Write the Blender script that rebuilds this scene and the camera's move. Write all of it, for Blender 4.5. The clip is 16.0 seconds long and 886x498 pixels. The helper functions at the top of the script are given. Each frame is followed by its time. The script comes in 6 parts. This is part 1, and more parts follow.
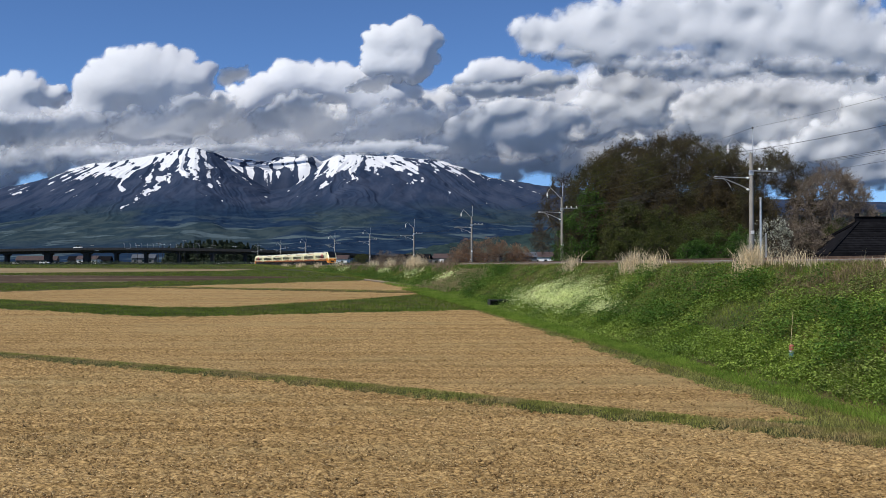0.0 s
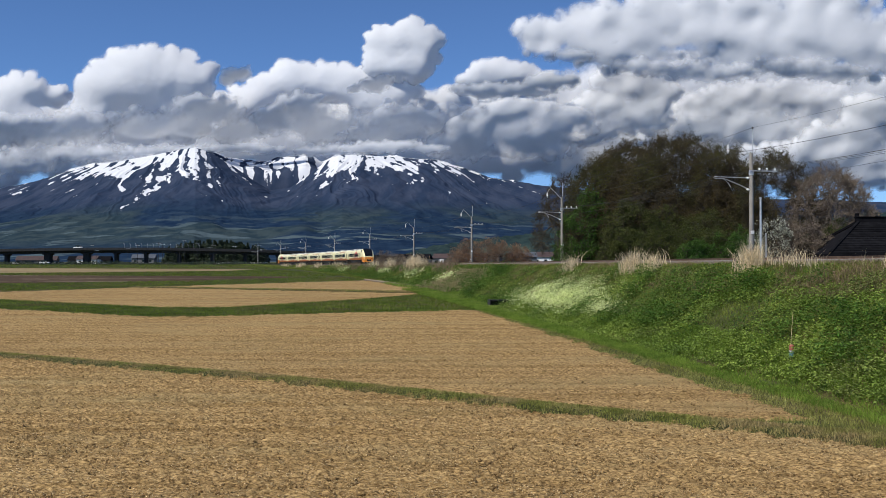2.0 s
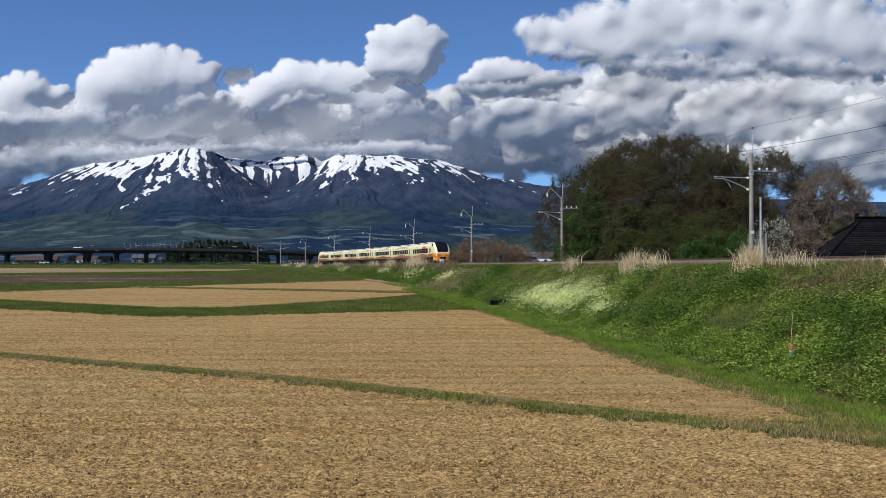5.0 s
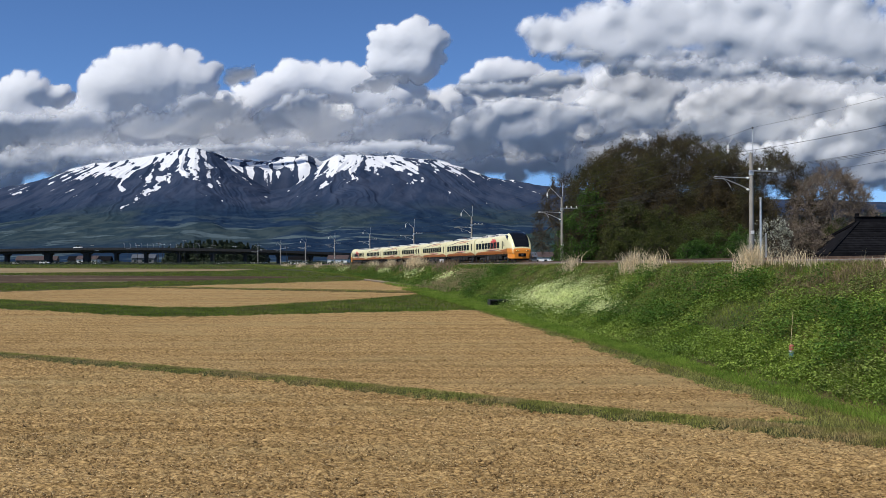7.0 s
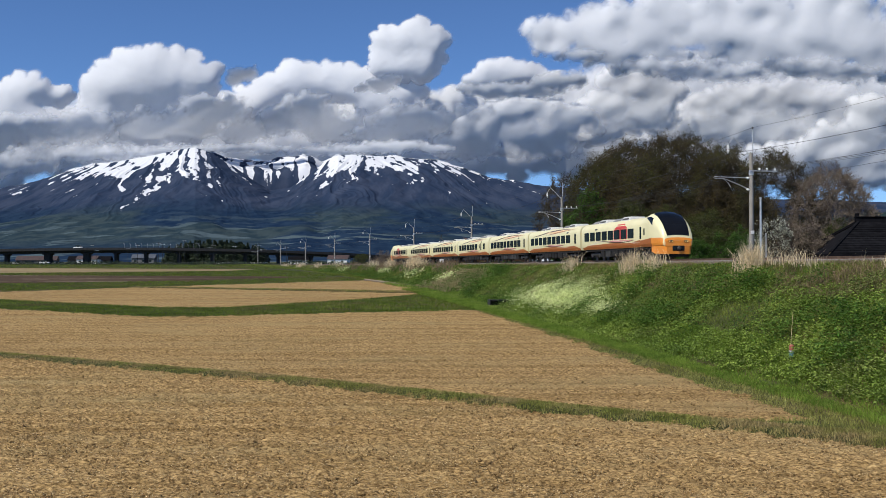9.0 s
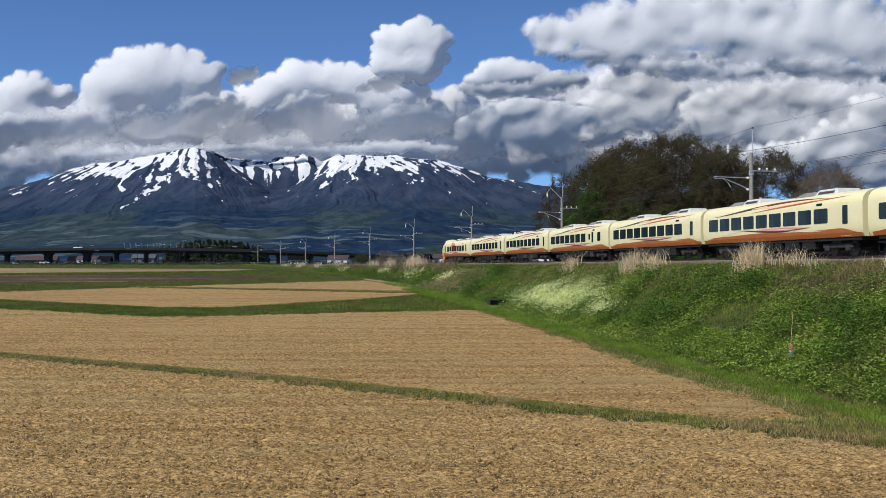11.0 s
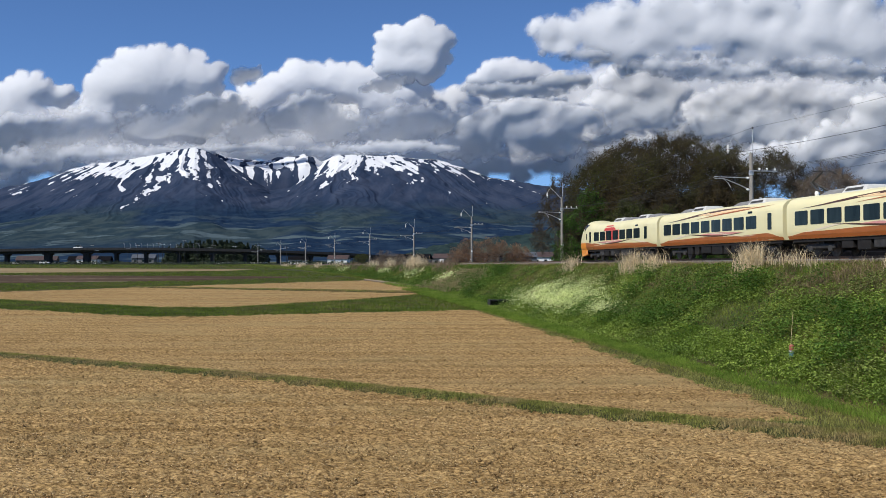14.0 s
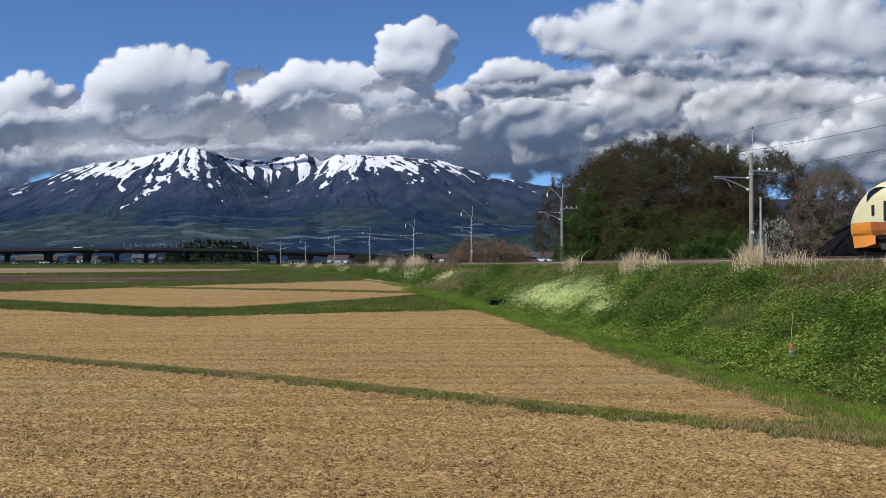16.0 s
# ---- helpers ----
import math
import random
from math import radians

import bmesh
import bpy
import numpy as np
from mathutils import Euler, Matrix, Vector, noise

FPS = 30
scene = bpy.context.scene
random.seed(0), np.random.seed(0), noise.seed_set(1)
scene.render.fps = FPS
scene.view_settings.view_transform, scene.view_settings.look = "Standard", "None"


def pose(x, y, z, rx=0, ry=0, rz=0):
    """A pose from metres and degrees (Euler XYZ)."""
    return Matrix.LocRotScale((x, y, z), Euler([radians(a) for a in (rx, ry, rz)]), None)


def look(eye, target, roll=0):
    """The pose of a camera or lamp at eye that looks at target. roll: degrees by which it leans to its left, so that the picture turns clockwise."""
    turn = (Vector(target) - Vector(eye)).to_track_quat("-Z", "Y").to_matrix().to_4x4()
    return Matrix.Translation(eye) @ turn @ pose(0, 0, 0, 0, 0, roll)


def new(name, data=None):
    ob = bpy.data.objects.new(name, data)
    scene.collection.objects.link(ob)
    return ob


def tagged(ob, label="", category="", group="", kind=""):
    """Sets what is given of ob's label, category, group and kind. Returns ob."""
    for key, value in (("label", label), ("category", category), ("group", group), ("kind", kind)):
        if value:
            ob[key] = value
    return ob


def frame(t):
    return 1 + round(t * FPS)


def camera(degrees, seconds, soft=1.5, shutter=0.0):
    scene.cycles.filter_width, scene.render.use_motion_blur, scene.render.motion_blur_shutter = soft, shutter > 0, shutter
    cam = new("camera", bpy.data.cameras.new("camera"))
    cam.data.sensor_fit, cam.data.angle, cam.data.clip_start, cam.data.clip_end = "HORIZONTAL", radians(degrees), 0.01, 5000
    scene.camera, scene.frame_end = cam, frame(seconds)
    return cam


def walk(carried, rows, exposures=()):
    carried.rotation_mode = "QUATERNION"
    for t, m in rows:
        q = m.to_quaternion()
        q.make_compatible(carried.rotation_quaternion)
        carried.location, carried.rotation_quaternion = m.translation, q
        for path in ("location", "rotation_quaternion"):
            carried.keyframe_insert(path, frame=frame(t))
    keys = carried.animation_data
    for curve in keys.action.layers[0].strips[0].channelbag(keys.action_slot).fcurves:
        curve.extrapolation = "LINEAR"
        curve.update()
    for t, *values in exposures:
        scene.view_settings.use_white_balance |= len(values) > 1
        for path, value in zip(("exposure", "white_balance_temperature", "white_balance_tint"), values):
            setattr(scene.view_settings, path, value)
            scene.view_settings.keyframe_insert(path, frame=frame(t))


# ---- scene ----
cam = camera(47.57, 16.0, soft=0.65)
EYE = (0, 0, 5.6)
walk(cam, [(0, pose(*EYE, 90.966, 0, 0)), (16, pose(*EYE, 90.966, 0, 0))])

# ---------------------------------------------------------------- light
SUN_AZIMUTH, SUN_HEIGHT = radians(-128), radians(50)  # azimuth from straight ahead, to the right
sun_way = Vector((math.sin(SUN_AZIMUTH) * math.cos(SUN_HEIGHT), math.cos(SUN_AZIMUTH) * math.cos(SUN_HEIGHT), math.sin(SUN_HEIGHT)))
sun = new("sun", bpy.data.lights.new("sun", "SUN"))
sun.data.energy, sun.data.angle, sun.data.color = 4.7, radians(0.5), (1.0, 0.945, 0.84)
sun.matrix_world = look(sun_way * 100, (0, 0, 0))
world = bpy.data.worlds.new("sky")
scene.world = world
world.use_nodes = True
sky = world.node_tree.nodes.new("ShaderNodeTexSky")
sky.sky_type, sky.sun_disc, sky.sun_elevation, sky.sun_rotation = "NISHITA", False, SUN_HEIGHT, SUN_AZIMUTH
sky.altitude, sky.air_density, sky.dust_density, sky.ozone_density = 3600, 1.0, 0.0, 10.0
world.node_tree.links.new(sky.outputs[0], world.node_tree.nodes["Background"].inputs[0])
world.node_tree.nodes["Background"].inputs[1].default_value = 0.12
scene.view_settings.exposure = 0.0

# ---------------------------------------------------------------- tools
RNG = np.random.default_rng(7)
LATTICE = RNG.random((64, 64, 64))


def vnoise(x, y, z=0.0):
    x, y, z = np.broadcast_arrays(np.asarray(x, float), np.asarray(y, float), np.asarray(z, float))
    i, j, k = (np.floor(a).astype(int) for a in (x, y, z))
    f, g, h = x - i, y - j, z - k
    f, g, h = (a * a * (3 - 2 * a) for a in (f, g, h))
    out = 0.0
    for a in (0, 1):
        for b in (0, 1):
            for c in (0, 1):
                out = out + LATTICE[(i + a) % 64, (j + b) % 64, (k + c) % 64] * (f if a else 1 - f) * (g if b else 1 - g) * (h if c else 1 - h)
    return out


def fbm(x, y, z=0.0, octaves=4, billow=False):
    total, amp, out = 0.0, 1.0, 0.0
    x, y, z = np.asarray(x, float), np.asarray(y, float), np.asarray(z, float)
    for o in range(octaves):
        n = vnoise(x + 17.3 * o, y + 5.1 * o, z + 9.7 * o)
        out = out + amp * (np.abs(2 * n - 1) if billow else n)
        total += amp
        amp *= 0.5
        x, y, z = x * 2.03, y * 2.03, z * 2.03
    return out / total


def smooth(a, b, x):
    k = np.clip((x - a) / (b - a), 0, 1)
    return k * k * (3 - 2 * k)


def mesh_from(name, verts, faces, smooth=False):
    """A mesh from arrays; all faces have the same number of corners."""
    me = bpy.data.meshes.new(name)
    verts, faces = np.asarray(verts, np.float32), np.asarray(faces, np.int32)
    n = faces.shape[1]
    me.vertices.add(len(verts))
    me.vertices.foreach_set("co", verts.ravel())
    me.loops.add(faces.size)
    me.loops.foreach_set("vertex_index", faces.ravel())
    me.polygons.add(len(faces))
    me.polygons.foreach_set("loop_start", np.arange(0, faces.size, n, dtype=np.int32))
    me.polygons.foreach_set("use_smooth", np.full(len(faces), smooth))
    me.update(calc_edges=True)
    me.validate()
    return me


def part(name, bm, material, parent, label="", smooth=False):
    """Links a bmesh (or a mesh) as one object under its thing."""
    if isinstance(bm, bmesh.types.BMesh):
        me = bpy.data.meshes.new(name)
        bmesh.ops.recalc_face_normals(bm, faces=bm.faces)
        bm.to_mesh(me)
        bm.free()
        if smooth:
            me.polygons.foreach_set("use_smooth", [True] * len(me.polygons))
    else:
        me = bm
    if not me.materials:
        me.materials.append(material)
    ob = new(name, me)
    ob.parent = parent
    if label:
        ob["label"] = label
    return ob


def box(bm, x0, y0, z0, x1, y1, z1, bevel=0.0):
    made = bmesh.ops.create_cube(bm, size=1, matrix=Matrix.Translation(((x0 + x1) / 2, (y0 + y1) / 2, (z0 + z1) / 2)) @ Matrix.Diagonal((abs(x1 - x0), abs(y1 - y0), abs(z1 - z0), 1)))
    if bevel:
        bmesh.ops.bevel(bm, geom=list({e for v in made["verts"] for e in v.link_edges}), offset=bevel, segments=2, affect="EDGES", profile=0.5)
    return bm


def tube(bm, points, radii, sides=6):
    """A tube along points, capped."""
    rings = []
    for i, p in enumerate(points):
        p = Vector(p)
        d = (Vector(points[min(i + 1, len(points) - 1)]) - Vector(points[max(i - 1, 0)])).normalized()
        a = d.orthogonal().normalized()
        b = d.cross(a)
        r = radii[i] if hasattr(radii, "__len__") else radii
        rings.append([bm.verts.new(p + (a * math.cos(q) + b * math.sin(q)) * r) for q in (2 * math.pi * k / sides for k in range(sides))])
    for u, w in zip(rings, rings[1:]):
        best = min(range(sides), key=lambda s: (u[0].co - w[s].co).length)
        for k in range(sides):
            bm.faces.new((u[k], u[(k + 1) % sides], w[(k + 1 + best) % sides], w[(k + best) % sides]))
    bm.faces.new(rings[0][::-1])
    bm.faces.new(rings[-1])
    return bm


def thing(name, label, category, group="", m=None):
    ob = new(name)
    ob.empty_display_size = 0.2
    if m is not None:
        ob.matrix_world = m
    return tagged(ob, label, category, group)


# ---------------------------------------------------------------- materials
def surface(name, low, high, scale=3.0, rough=0.8, metal=0.0, bump=0.0, bump_scale=20.0, detail=6.0, stretch=(1, 1, 1), turn=0.0,
            spot=None, spot_scale=0.5, spot_range=(0.55, 0.7), island=0.0, random_object=0.0, coords="Object", spec=0.5, translucent=0.0, bump_far=0.1, band=None):
    """A node material: two colours mixed by noise, a third in larger patches, relief, and chance per piece."""
    ma = bpy.data.materials.new(name)
    ma.use_nodes = True
    nt = ma.node_tree
    nodes, link = nt.nodes, nt.links.new
    bsdf = nodes["Principled BSDF"]
    bsdf.inputs["Roughness"].default_value, bsdf.inputs["Metallic"].default_value = rough, metal
    bsdf.inputs["Specular IOR Level"].default_value = spec
    tc, mp = nodes.new("ShaderNodeTexCoord"), nodes.new("ShaderNodeMapping")
    mp.inputs["Scale"].default_value, mp.inputs["Rotation"].default_value = stretch, (0, 0, turn)
    link(tc.outputs[coords], mp.inputs[0])

    def grain(s, d=detail):
        n = nodes.new("ShaderNodeTexNoise")
        n.inputs["Scale"].default_value, n.inputs["Detail"].default_value = s, d
        link(mp.outputs[0], n.inputs["Vector"])
        return n.outputs["Fac"]

    def ramp(value, a, b):
        r = nodes.new("ShaderNodeMapRange")
        r.inputs["From Min"].default_value, r.inputs["From Max"].default_value = a, b
        link(value, r.inputs["Value"])
        return r.outputs[0]

    def mix(fac, a, b, mode="MIX"):
        m = nodes.new("ShaderNodeMix")
        m.data_type, m.blend_type = "RGBA", mode
        for socket, value in ((m.inputs[0], fac), (m.inputs[6], a), (m.inputs[7], b)):
            if isinstance(value, bpy.types.NodeSocket):
                link(value, socket)
            else:
                socket.default_value = value if isinstance(value, float) else (*value, 1)
        return m.outputs[2]

    colour = mix(ramp(grain(scale), 0.33, 0.67), low, high)
    if spot:
        colour = mix(ramp(grain(spot_scale, 3.0), *spot_range), colour, spot)
    if band:
        tint, far, scale_b, lo, hi = band
        wide, nb = nodes.new("ShaderNodeMapping"), nodes.new("ShaderNodeTexNoise")
        wide.inputs["Rotation"].default_value, wide.inputs["Scale"].default_value = (0, 0, turn), (far, 1, 1)
        nb.inputs["Scale"].default_value, nb.inputs["Detail"].default_value = scale_b, 4.0
        link(tc.outputs[coords], wide.inputs[0])
        link(wide.outputs[0], nb.inputs["Vector"])
        colour = mix(ramp(nb.outputs["Fac"], lo, hi), colour, mix(0.75, colour, tint, "MULTIPLY"))
    if island or random_object:
        info = nodes.new("ShaderNodeNewGeometry" if island else "ShaderNodeObjectInfo")
        r = nodes.new("ShaderNodeMapRange")
        r.inputs["To Min"].default_value, r.inputs["To Max"].default_value = 1 - (island or random_object), 1 + (island or random_object)
        link(info.outputs["Random Per Island" if island else "Random"], r.inputs["Value"])
        hsv = nodes.new("ShaderNodeHueSaturation")
        link(r.outputs[0], hsv.inputs["Value"])
        link(colour, hsv.inputs["Color"])
        colour = hsv.outputs[0]
    link(colour, bsdf.inputs["Base Color"])
    if bump:
        b = nodes.new("ShaderNodeBump")
        b.inputs["Strength"].default_value, b.inputs["Distance"].default_value = bump, bump_far
        link(grain(bump_scale), b.inputs["Height"])
        link(b.outputs[0], bsdf.inputs["Normal"])
    if translucent:
        t, ms = nodes.new("ShaderNodeBsdfTranslucent"), nodes.new("ShaderNodeMixShader")
        link(colour, t.inputs[0])
        ms.inputs[0].default_value = translucent
        link(bsdf.outputs[0], ms.inputs[1])
        link(t.outputs[0], ms.inputs[2])
        link(ms.outputs[0], nodes["Material Output"].inputs[0])
    return ma


def glow(name, colour, strength):
    ma = bpy.data.materials.new(name)
    ma.use_nodes = True
    b = ma.node_tree.nodes["Principled BSDF"]
    b.inputs["Base Color"].default_value = b.inputs["Emission Color"].default_value = (*colour, 1)
    b.inputs["Emission Strength"].default_value = strength
    return ma


ROW_TURN = radians(31.7)  # the fields' rows run this much off the line across the view
SOIL = surface("tilled_soil", (0.135, 0.081, 0.032), (0.60, 0.41, 0.185), 15.0, 0.95, bump=1.0, bump_far=0.14, bump_scale=16.0, stretch=(0.45, 1, 1), turn=ROW_TURN,
               spot=(0.36, 0.27, 0.13), spot_scale=0.22, spot_range=(0.5, 0.8), spec=0.1, band=((0.64, 0.60, 0.52), 0.05, 1.1, 0.45, 0.63))
SOIL_WET = surface("wet_soil", (0.042, 0.029, 0.019), (0.088, 0.060, 0.040), 0.25, 0.9, bump=0.4, bump_scale=2.0, stretch=(0.12, 1, 1), spot=(0.17, 0.135, 0.095), spot_scale=0.12, spot_range=(0.58, 0.66), spec=0.05)
SOIL_PALE = surface("pale_soil", (0.17, 0.125, 0.065), (0.27, 0.205, 0.115), 0.3, 0.95, stretch=(0.2, 1, 1), spot=(0.26, 0.27, 0.11), spot_scale=0.1, spec=0.1)
TURF = surface("turf", (0.026, 0.034, 0.011), (0.066, 0.074, 0.024), 1.2, 0.9, bump=0.7, bump_scale=6.0, spot=(0.10, 0.07, 0.032), spot_scale=0.09, spot_range=(0.48, 0.66), spec=0.15)
GRASS = surface("grass_blades", (0.11, 0.155, 0.026), (0.235, 0.275, 0.058), 0.5, 0.7, island=0.45, spot=(0.21, 0.185, 0.08), spot_scale=0.25, spot_range=(0.6, 0.72), translucent=0.3, spec=0.2)
WEED = surface("weed_leaves", (0.115, 0.185, 0.028), (0.24, 0.325, 0.06), 0.35, 0.6, island=0.5, spot=(0.14, 0.145, 0.055), spot_scale=0.2, spot_range=(0.58, 0.72), translucent=0.3, spec=0.3)
RIDGE_GRASS = surface("ridge_grass", (0.17, 0.185, 0.045), (0.31, 0.31, 0.09), 0.8, 0.8, island=0.45, spot=(0.36, 0.28, 0.13), spot_scale=0.5, spot_range=(0.42, 0.62), translucent=0.3, spec=0.05)
VERGE_GRASS = surface("verge_grass", (0.20, 0.215, 0.055), (0.35, 0.345, 0.11), 0.7, 0.8, island=0.4, spot=(0.36, 0.28, 0.13), spot_scale=0.35, spot_range=(0.52, 0.7), translucent=0.35, spec=0.15)
LUSH_GRASS = surface("lush_grass", (0.115, 0.195, 0.024), (0.225, 0.33, 0.05), 0.5, 0.7, island=0.4, translucent=0.35, spec=0.2)
PATH_GRASS = surface("path_grass", (0.080, 0.128, 0.019), (0.18, 0.235, 0.042), 0.4, 0.7, island=0.4, spot=(0.15, 0.13, 0.05), spot_scale=0.2, translucent=0.3, spec=0.05)
REED = surface("dead_reed", (0.56, 0.44, 0.27), (0.80, 0.68, 0.47), 3.0, 0.8, island=0.35, translucent=0.3, spec=0.2)
BLOSSOM = surface("pale_blossom", (0.58, 0.68, 0.26), (0.80, 0.84, 0.46), 2.0, 0.7, island=0.3, translucent=0.3, spec=0.2)
BALLAST = surface("ballast", (0.10, 0.072, 0.052), (0.22, 0.165, 0.125), 18.0, 0.95, bump=1.0, bump_scale=25.0)
STEEL = surface("rail_steel", (0.10, 0.06, 0.04), (0.20, 0.13, 0.09), 6.0, 0.6, 0.4)
CONCRETE = surface("concrete", (0.21, 0.195, 0.175), (0.32, 0.30, 0.27), 3.0, 0.9, bump=0.2, bump_scale=30, stretch=(1, 1, 0.3))
# Near-black: the shadow over the viaduct is put into its concrete colour.
DARK_CONCRETE = surface("shade_dark_concrete", (0.014, 0.015, 0.018), (0.028, 0.028, 0.030), 1.0, 0.9, stretch=(1, 1, 0.3))
GALVANISED = surface("galvanised_steel", (0.5, 0.5, 0.5), (0.66, 0.67, 0.67), 6.0, 0.45, 0.6)
PORCELAIN = surface("porcelain", (0.8, 0.8, 0.78), (0.88, 0.88, 0.86), 5.0, 0.25)
WIRE = surface("wire", (0.05, 0.05, 0.05), (0.09, 0.085, 0.08), 5.0, 0.6, 0.5)
BARK = surface("bark", (0.026, 0.020, 0.015), (0.062, 0.048, 0.035), 4.0, 0.9, bump=0.5, bump_scale=12, stretch=(1, 1, 0.25))
PALE_BARK = surface("pale_bark", (0.105, 0.078, 0.056), (0.19, 0.15, 0.115), 4.0, 0.9, stretch=(1, 1, 0.25))
BUD = surface("young_leaves", (0.062, 0.046, 0.018), (0.110, 0.083, 0.028), 0.25, 0.7, island=0.35, spot=(0.070, 0.082, 0.017), spot_scale=0.16, spot_range=(0.46, 0.66), translucent=0.25, spec=0.15)
LEAF = surface("green_leaves", (0.042, 0.100, 0.014), (0.105, 0.195, 0.030), 0.5, 0.6, island=0.45, translucent=0.35, spec=0.2)
TREE_GREEN = surface("tree_green_leaves", (0.032, 0.082, 0.014), (0.080, 0.150, 0.026), 0.5, 0.6, island=0.4, translucent=0.25, spec=0.15)
OLIVE = surface("olive_leaves", (0.040, 0.054, 0.013), (0.088, 0.102, 0.024), 0.5, 0.6, island=0.45, translucent=0.35, spec=0.2)
RUST_TWIG = surface("rust_twigs", (0.16, 0.075, 0.035), (0.27, 0.15, 0.08), 0.6, 0.8, island=0.4, translucent=0.2)
WHITE_BLOSSOM = surface("white_blossom", (0.36, 0.37, 0.28), (0.52, 0.52, 0.42), 1.0, 0.7, island=0.3, translucent=0.3)
CEDAR = surface("cedar_leaves", (0.012, 0.024, 0.012), (0.03, 0.05, 0.022), 0.3, 0.8, island=0.5)
CREAM = surface("cream_paint", (0.77, 0.71, 0.42), (0.82, 0.76, 0.46), 0.7, 0.32, stretch=(0.3, 1, 1))
TAN = surface("tan_paint", (0.36, 0.11, 0.032), (0.43, 0.135, 0.04), 0.7, 0.35)
SILL_ORANGE = surface("sill_orange_paint", (0.55, 0.15, 0.035), (0.60, 0.175, 0.042), 0.7, 0.35)
ORANGE = surface("orange_paint", (0.80, 0.27, 0.035), (0.86, 0.31, 0.045), 0.7, 0.3)
RED = surface("red_paint", (0.62, 0.05, 0.035), (0.68, 0.065, 0.045), 0.7, 0.35)
BROWN = surface("brown_paint", (0.075, 0.034, 0.022), (0.10, 0.048, 0.03), 0.7, 0.4)
PINK = surface("pink_paint", (0.64, 0.28, 0.26), (0.70, 0.33, 0.30), 0.7, 0.4)
PEACH = surface("peach_paint", (0.80, 0.56, 0.31), (0.84, 0.60, 0.35), 0.7, 0.4)
PALE_LINE = surface("pale_line_paint", (0.80, 0.70, 0.52), (0.84, 0.74, 0.56), 0.7, 0.4)
GLASS = surface("tinted_glass", (0.006, 0.011, 0.012), (0.022, 0.034, 0.036), 1.6, 0.08, spec=0.14, stretch=(1, 1, 0.2))
SCREEN = surface("black_windscreen", (0.005, 0.006, 0.008), (0.009, 0.010, 0.013), 0.6, 0.08, spec=0.22)
ROOF_GREY = surface("roof_grey", (0.17, 0.17, 0.17), (0.25, 0.25, 0.25), 2.0, 0.7)
UNIT_WHITE = surface("unit_white", (0.50, 0.50, 0.49), (0.62, 0.62, 0.60), 2.0, 0.5)
# Dark gear paints, taken lower still to hold the shade under the cars.
UNDER = surface("underframe", (0.007, 0.006, 0.006), (0.018, 0.016, 0.015), 3.0, 0.8, 0.2)
GEAR = surface("grey_gear", (0.024, 0.023, 0.022), (0.060, 0.058, 0.055), 3.0, 0.7, 0.2)
WHEEL_STEEL = surface("wheel_steel", (0.08, 0.06, 0.05), (0.16, 0.13, 0.11), 5.0, 0.5, 0.6)
RUBBER = surface("gangway_rubber", (0.03, 0.03, 0.03), (0.06, 0.06, 0.06), 3.0, 0.8)
SLATE = surface("dark_roof_tiles", (0.006, 0.006, 0.0075), (0.012, 0.012, 0.014), 2.0, 0.95, random_object=0.2, spec=0.02)
PLASTER = surface("dark_boards", (0.05, 0.042, 0.035), (0.10, 0.085, 0.07), 2.0, 0.85)
WHITE_PAINT = surface("white_paint", (0.72, 0.72, 0.70), (0.82, 0.82, 0.80), 1.0, 0.6)
GREY_WALL = surface("grey_wall", (0.10, 0.105, 0.11), (0.18, 0.18, 0.18), 0.5, 0.8)
TEAL = surface("teal_plastic", (0.07, 0.17, 0.18), (0.09, 0.21, 0.22), 3.0, 0.5)
BRICK_RED = surface("faded_red", (0.33, 0.11, 0.07), (0.38, 0.14, 0.09), 3.0, 0.6)

# ---------------------------------------------------------------- the line of the railway
HEADING, OFFSET = 0.1723, 30.95
RAIL_TOP = 6.15
_s = np.arange(0, 620, 1.0)
_turn = HEADING + np.concatenate([[0], np.cumsum(np.interp(_s, [0, 100, 200, 320, 480], [-0.000345, 0.00065, 0.000686, 0.00045, 0.00045]))[:-1]])
_x = OFFSET * math.cos(HEADING) - 25 * math.sin(HEADING) + np.concatenate([[0], np.cumsum(-np.sin(_turn))[:-1]])
_y = OFFSET * math.sin(HEADING) + 25 * math.cos(HEADING) + np.concatenate([[0], np.cumsum(np.cos(_turn))[:-1]])
_x, _y = _x + 1.42 * np.cos(_turn), _y + 1.42 * np.sin(_turn)


def track(s, side=0.0):
    """x, y and heading of the centre line, s metres back up the line; side: metres to its right, looking up the line."""
    a = np.interp(s, _s, _turn)
    near = np.minimum(s, 0)
    x = np.interp(s, _s, _x) - near * math.sin(HEADING) + side * np.cos(a)
    y = np.interp(s, _s, _y) + near * math.cos(HEADING) + side * np.sin(a)
    return x, y, a


def off_track(x, y):
    """Metres to the right of the centre line (negative: the camera's side), for arrays."""
    x, y = np.asarray(x, float), np.asarray(y, float)
    xs, ys, a = track(np.arange(-250, 600, 2.0))
    i = np.clip(np.searchsorted(ys, y), 0, len(ys) - 1)
    for _ in range(3):
        d = -(x - xs[i]) * np.sin(a[i]) + (y - ys[i]) * np.cos(a[i])
        i = np.clip(i + np.round(d / 2).astype(int), 0, len(ys) - 1)
    return (x - xs[i]) * np.cos(a[i]) + (y - ys[i]) * np.sin(a[i])


def plain(y):
    y = np.asarray(y, float)
    return np.where(y < 400, 0.0142 * y, 5.68 + 0.0055 * np.minimum(y - 400, 900))


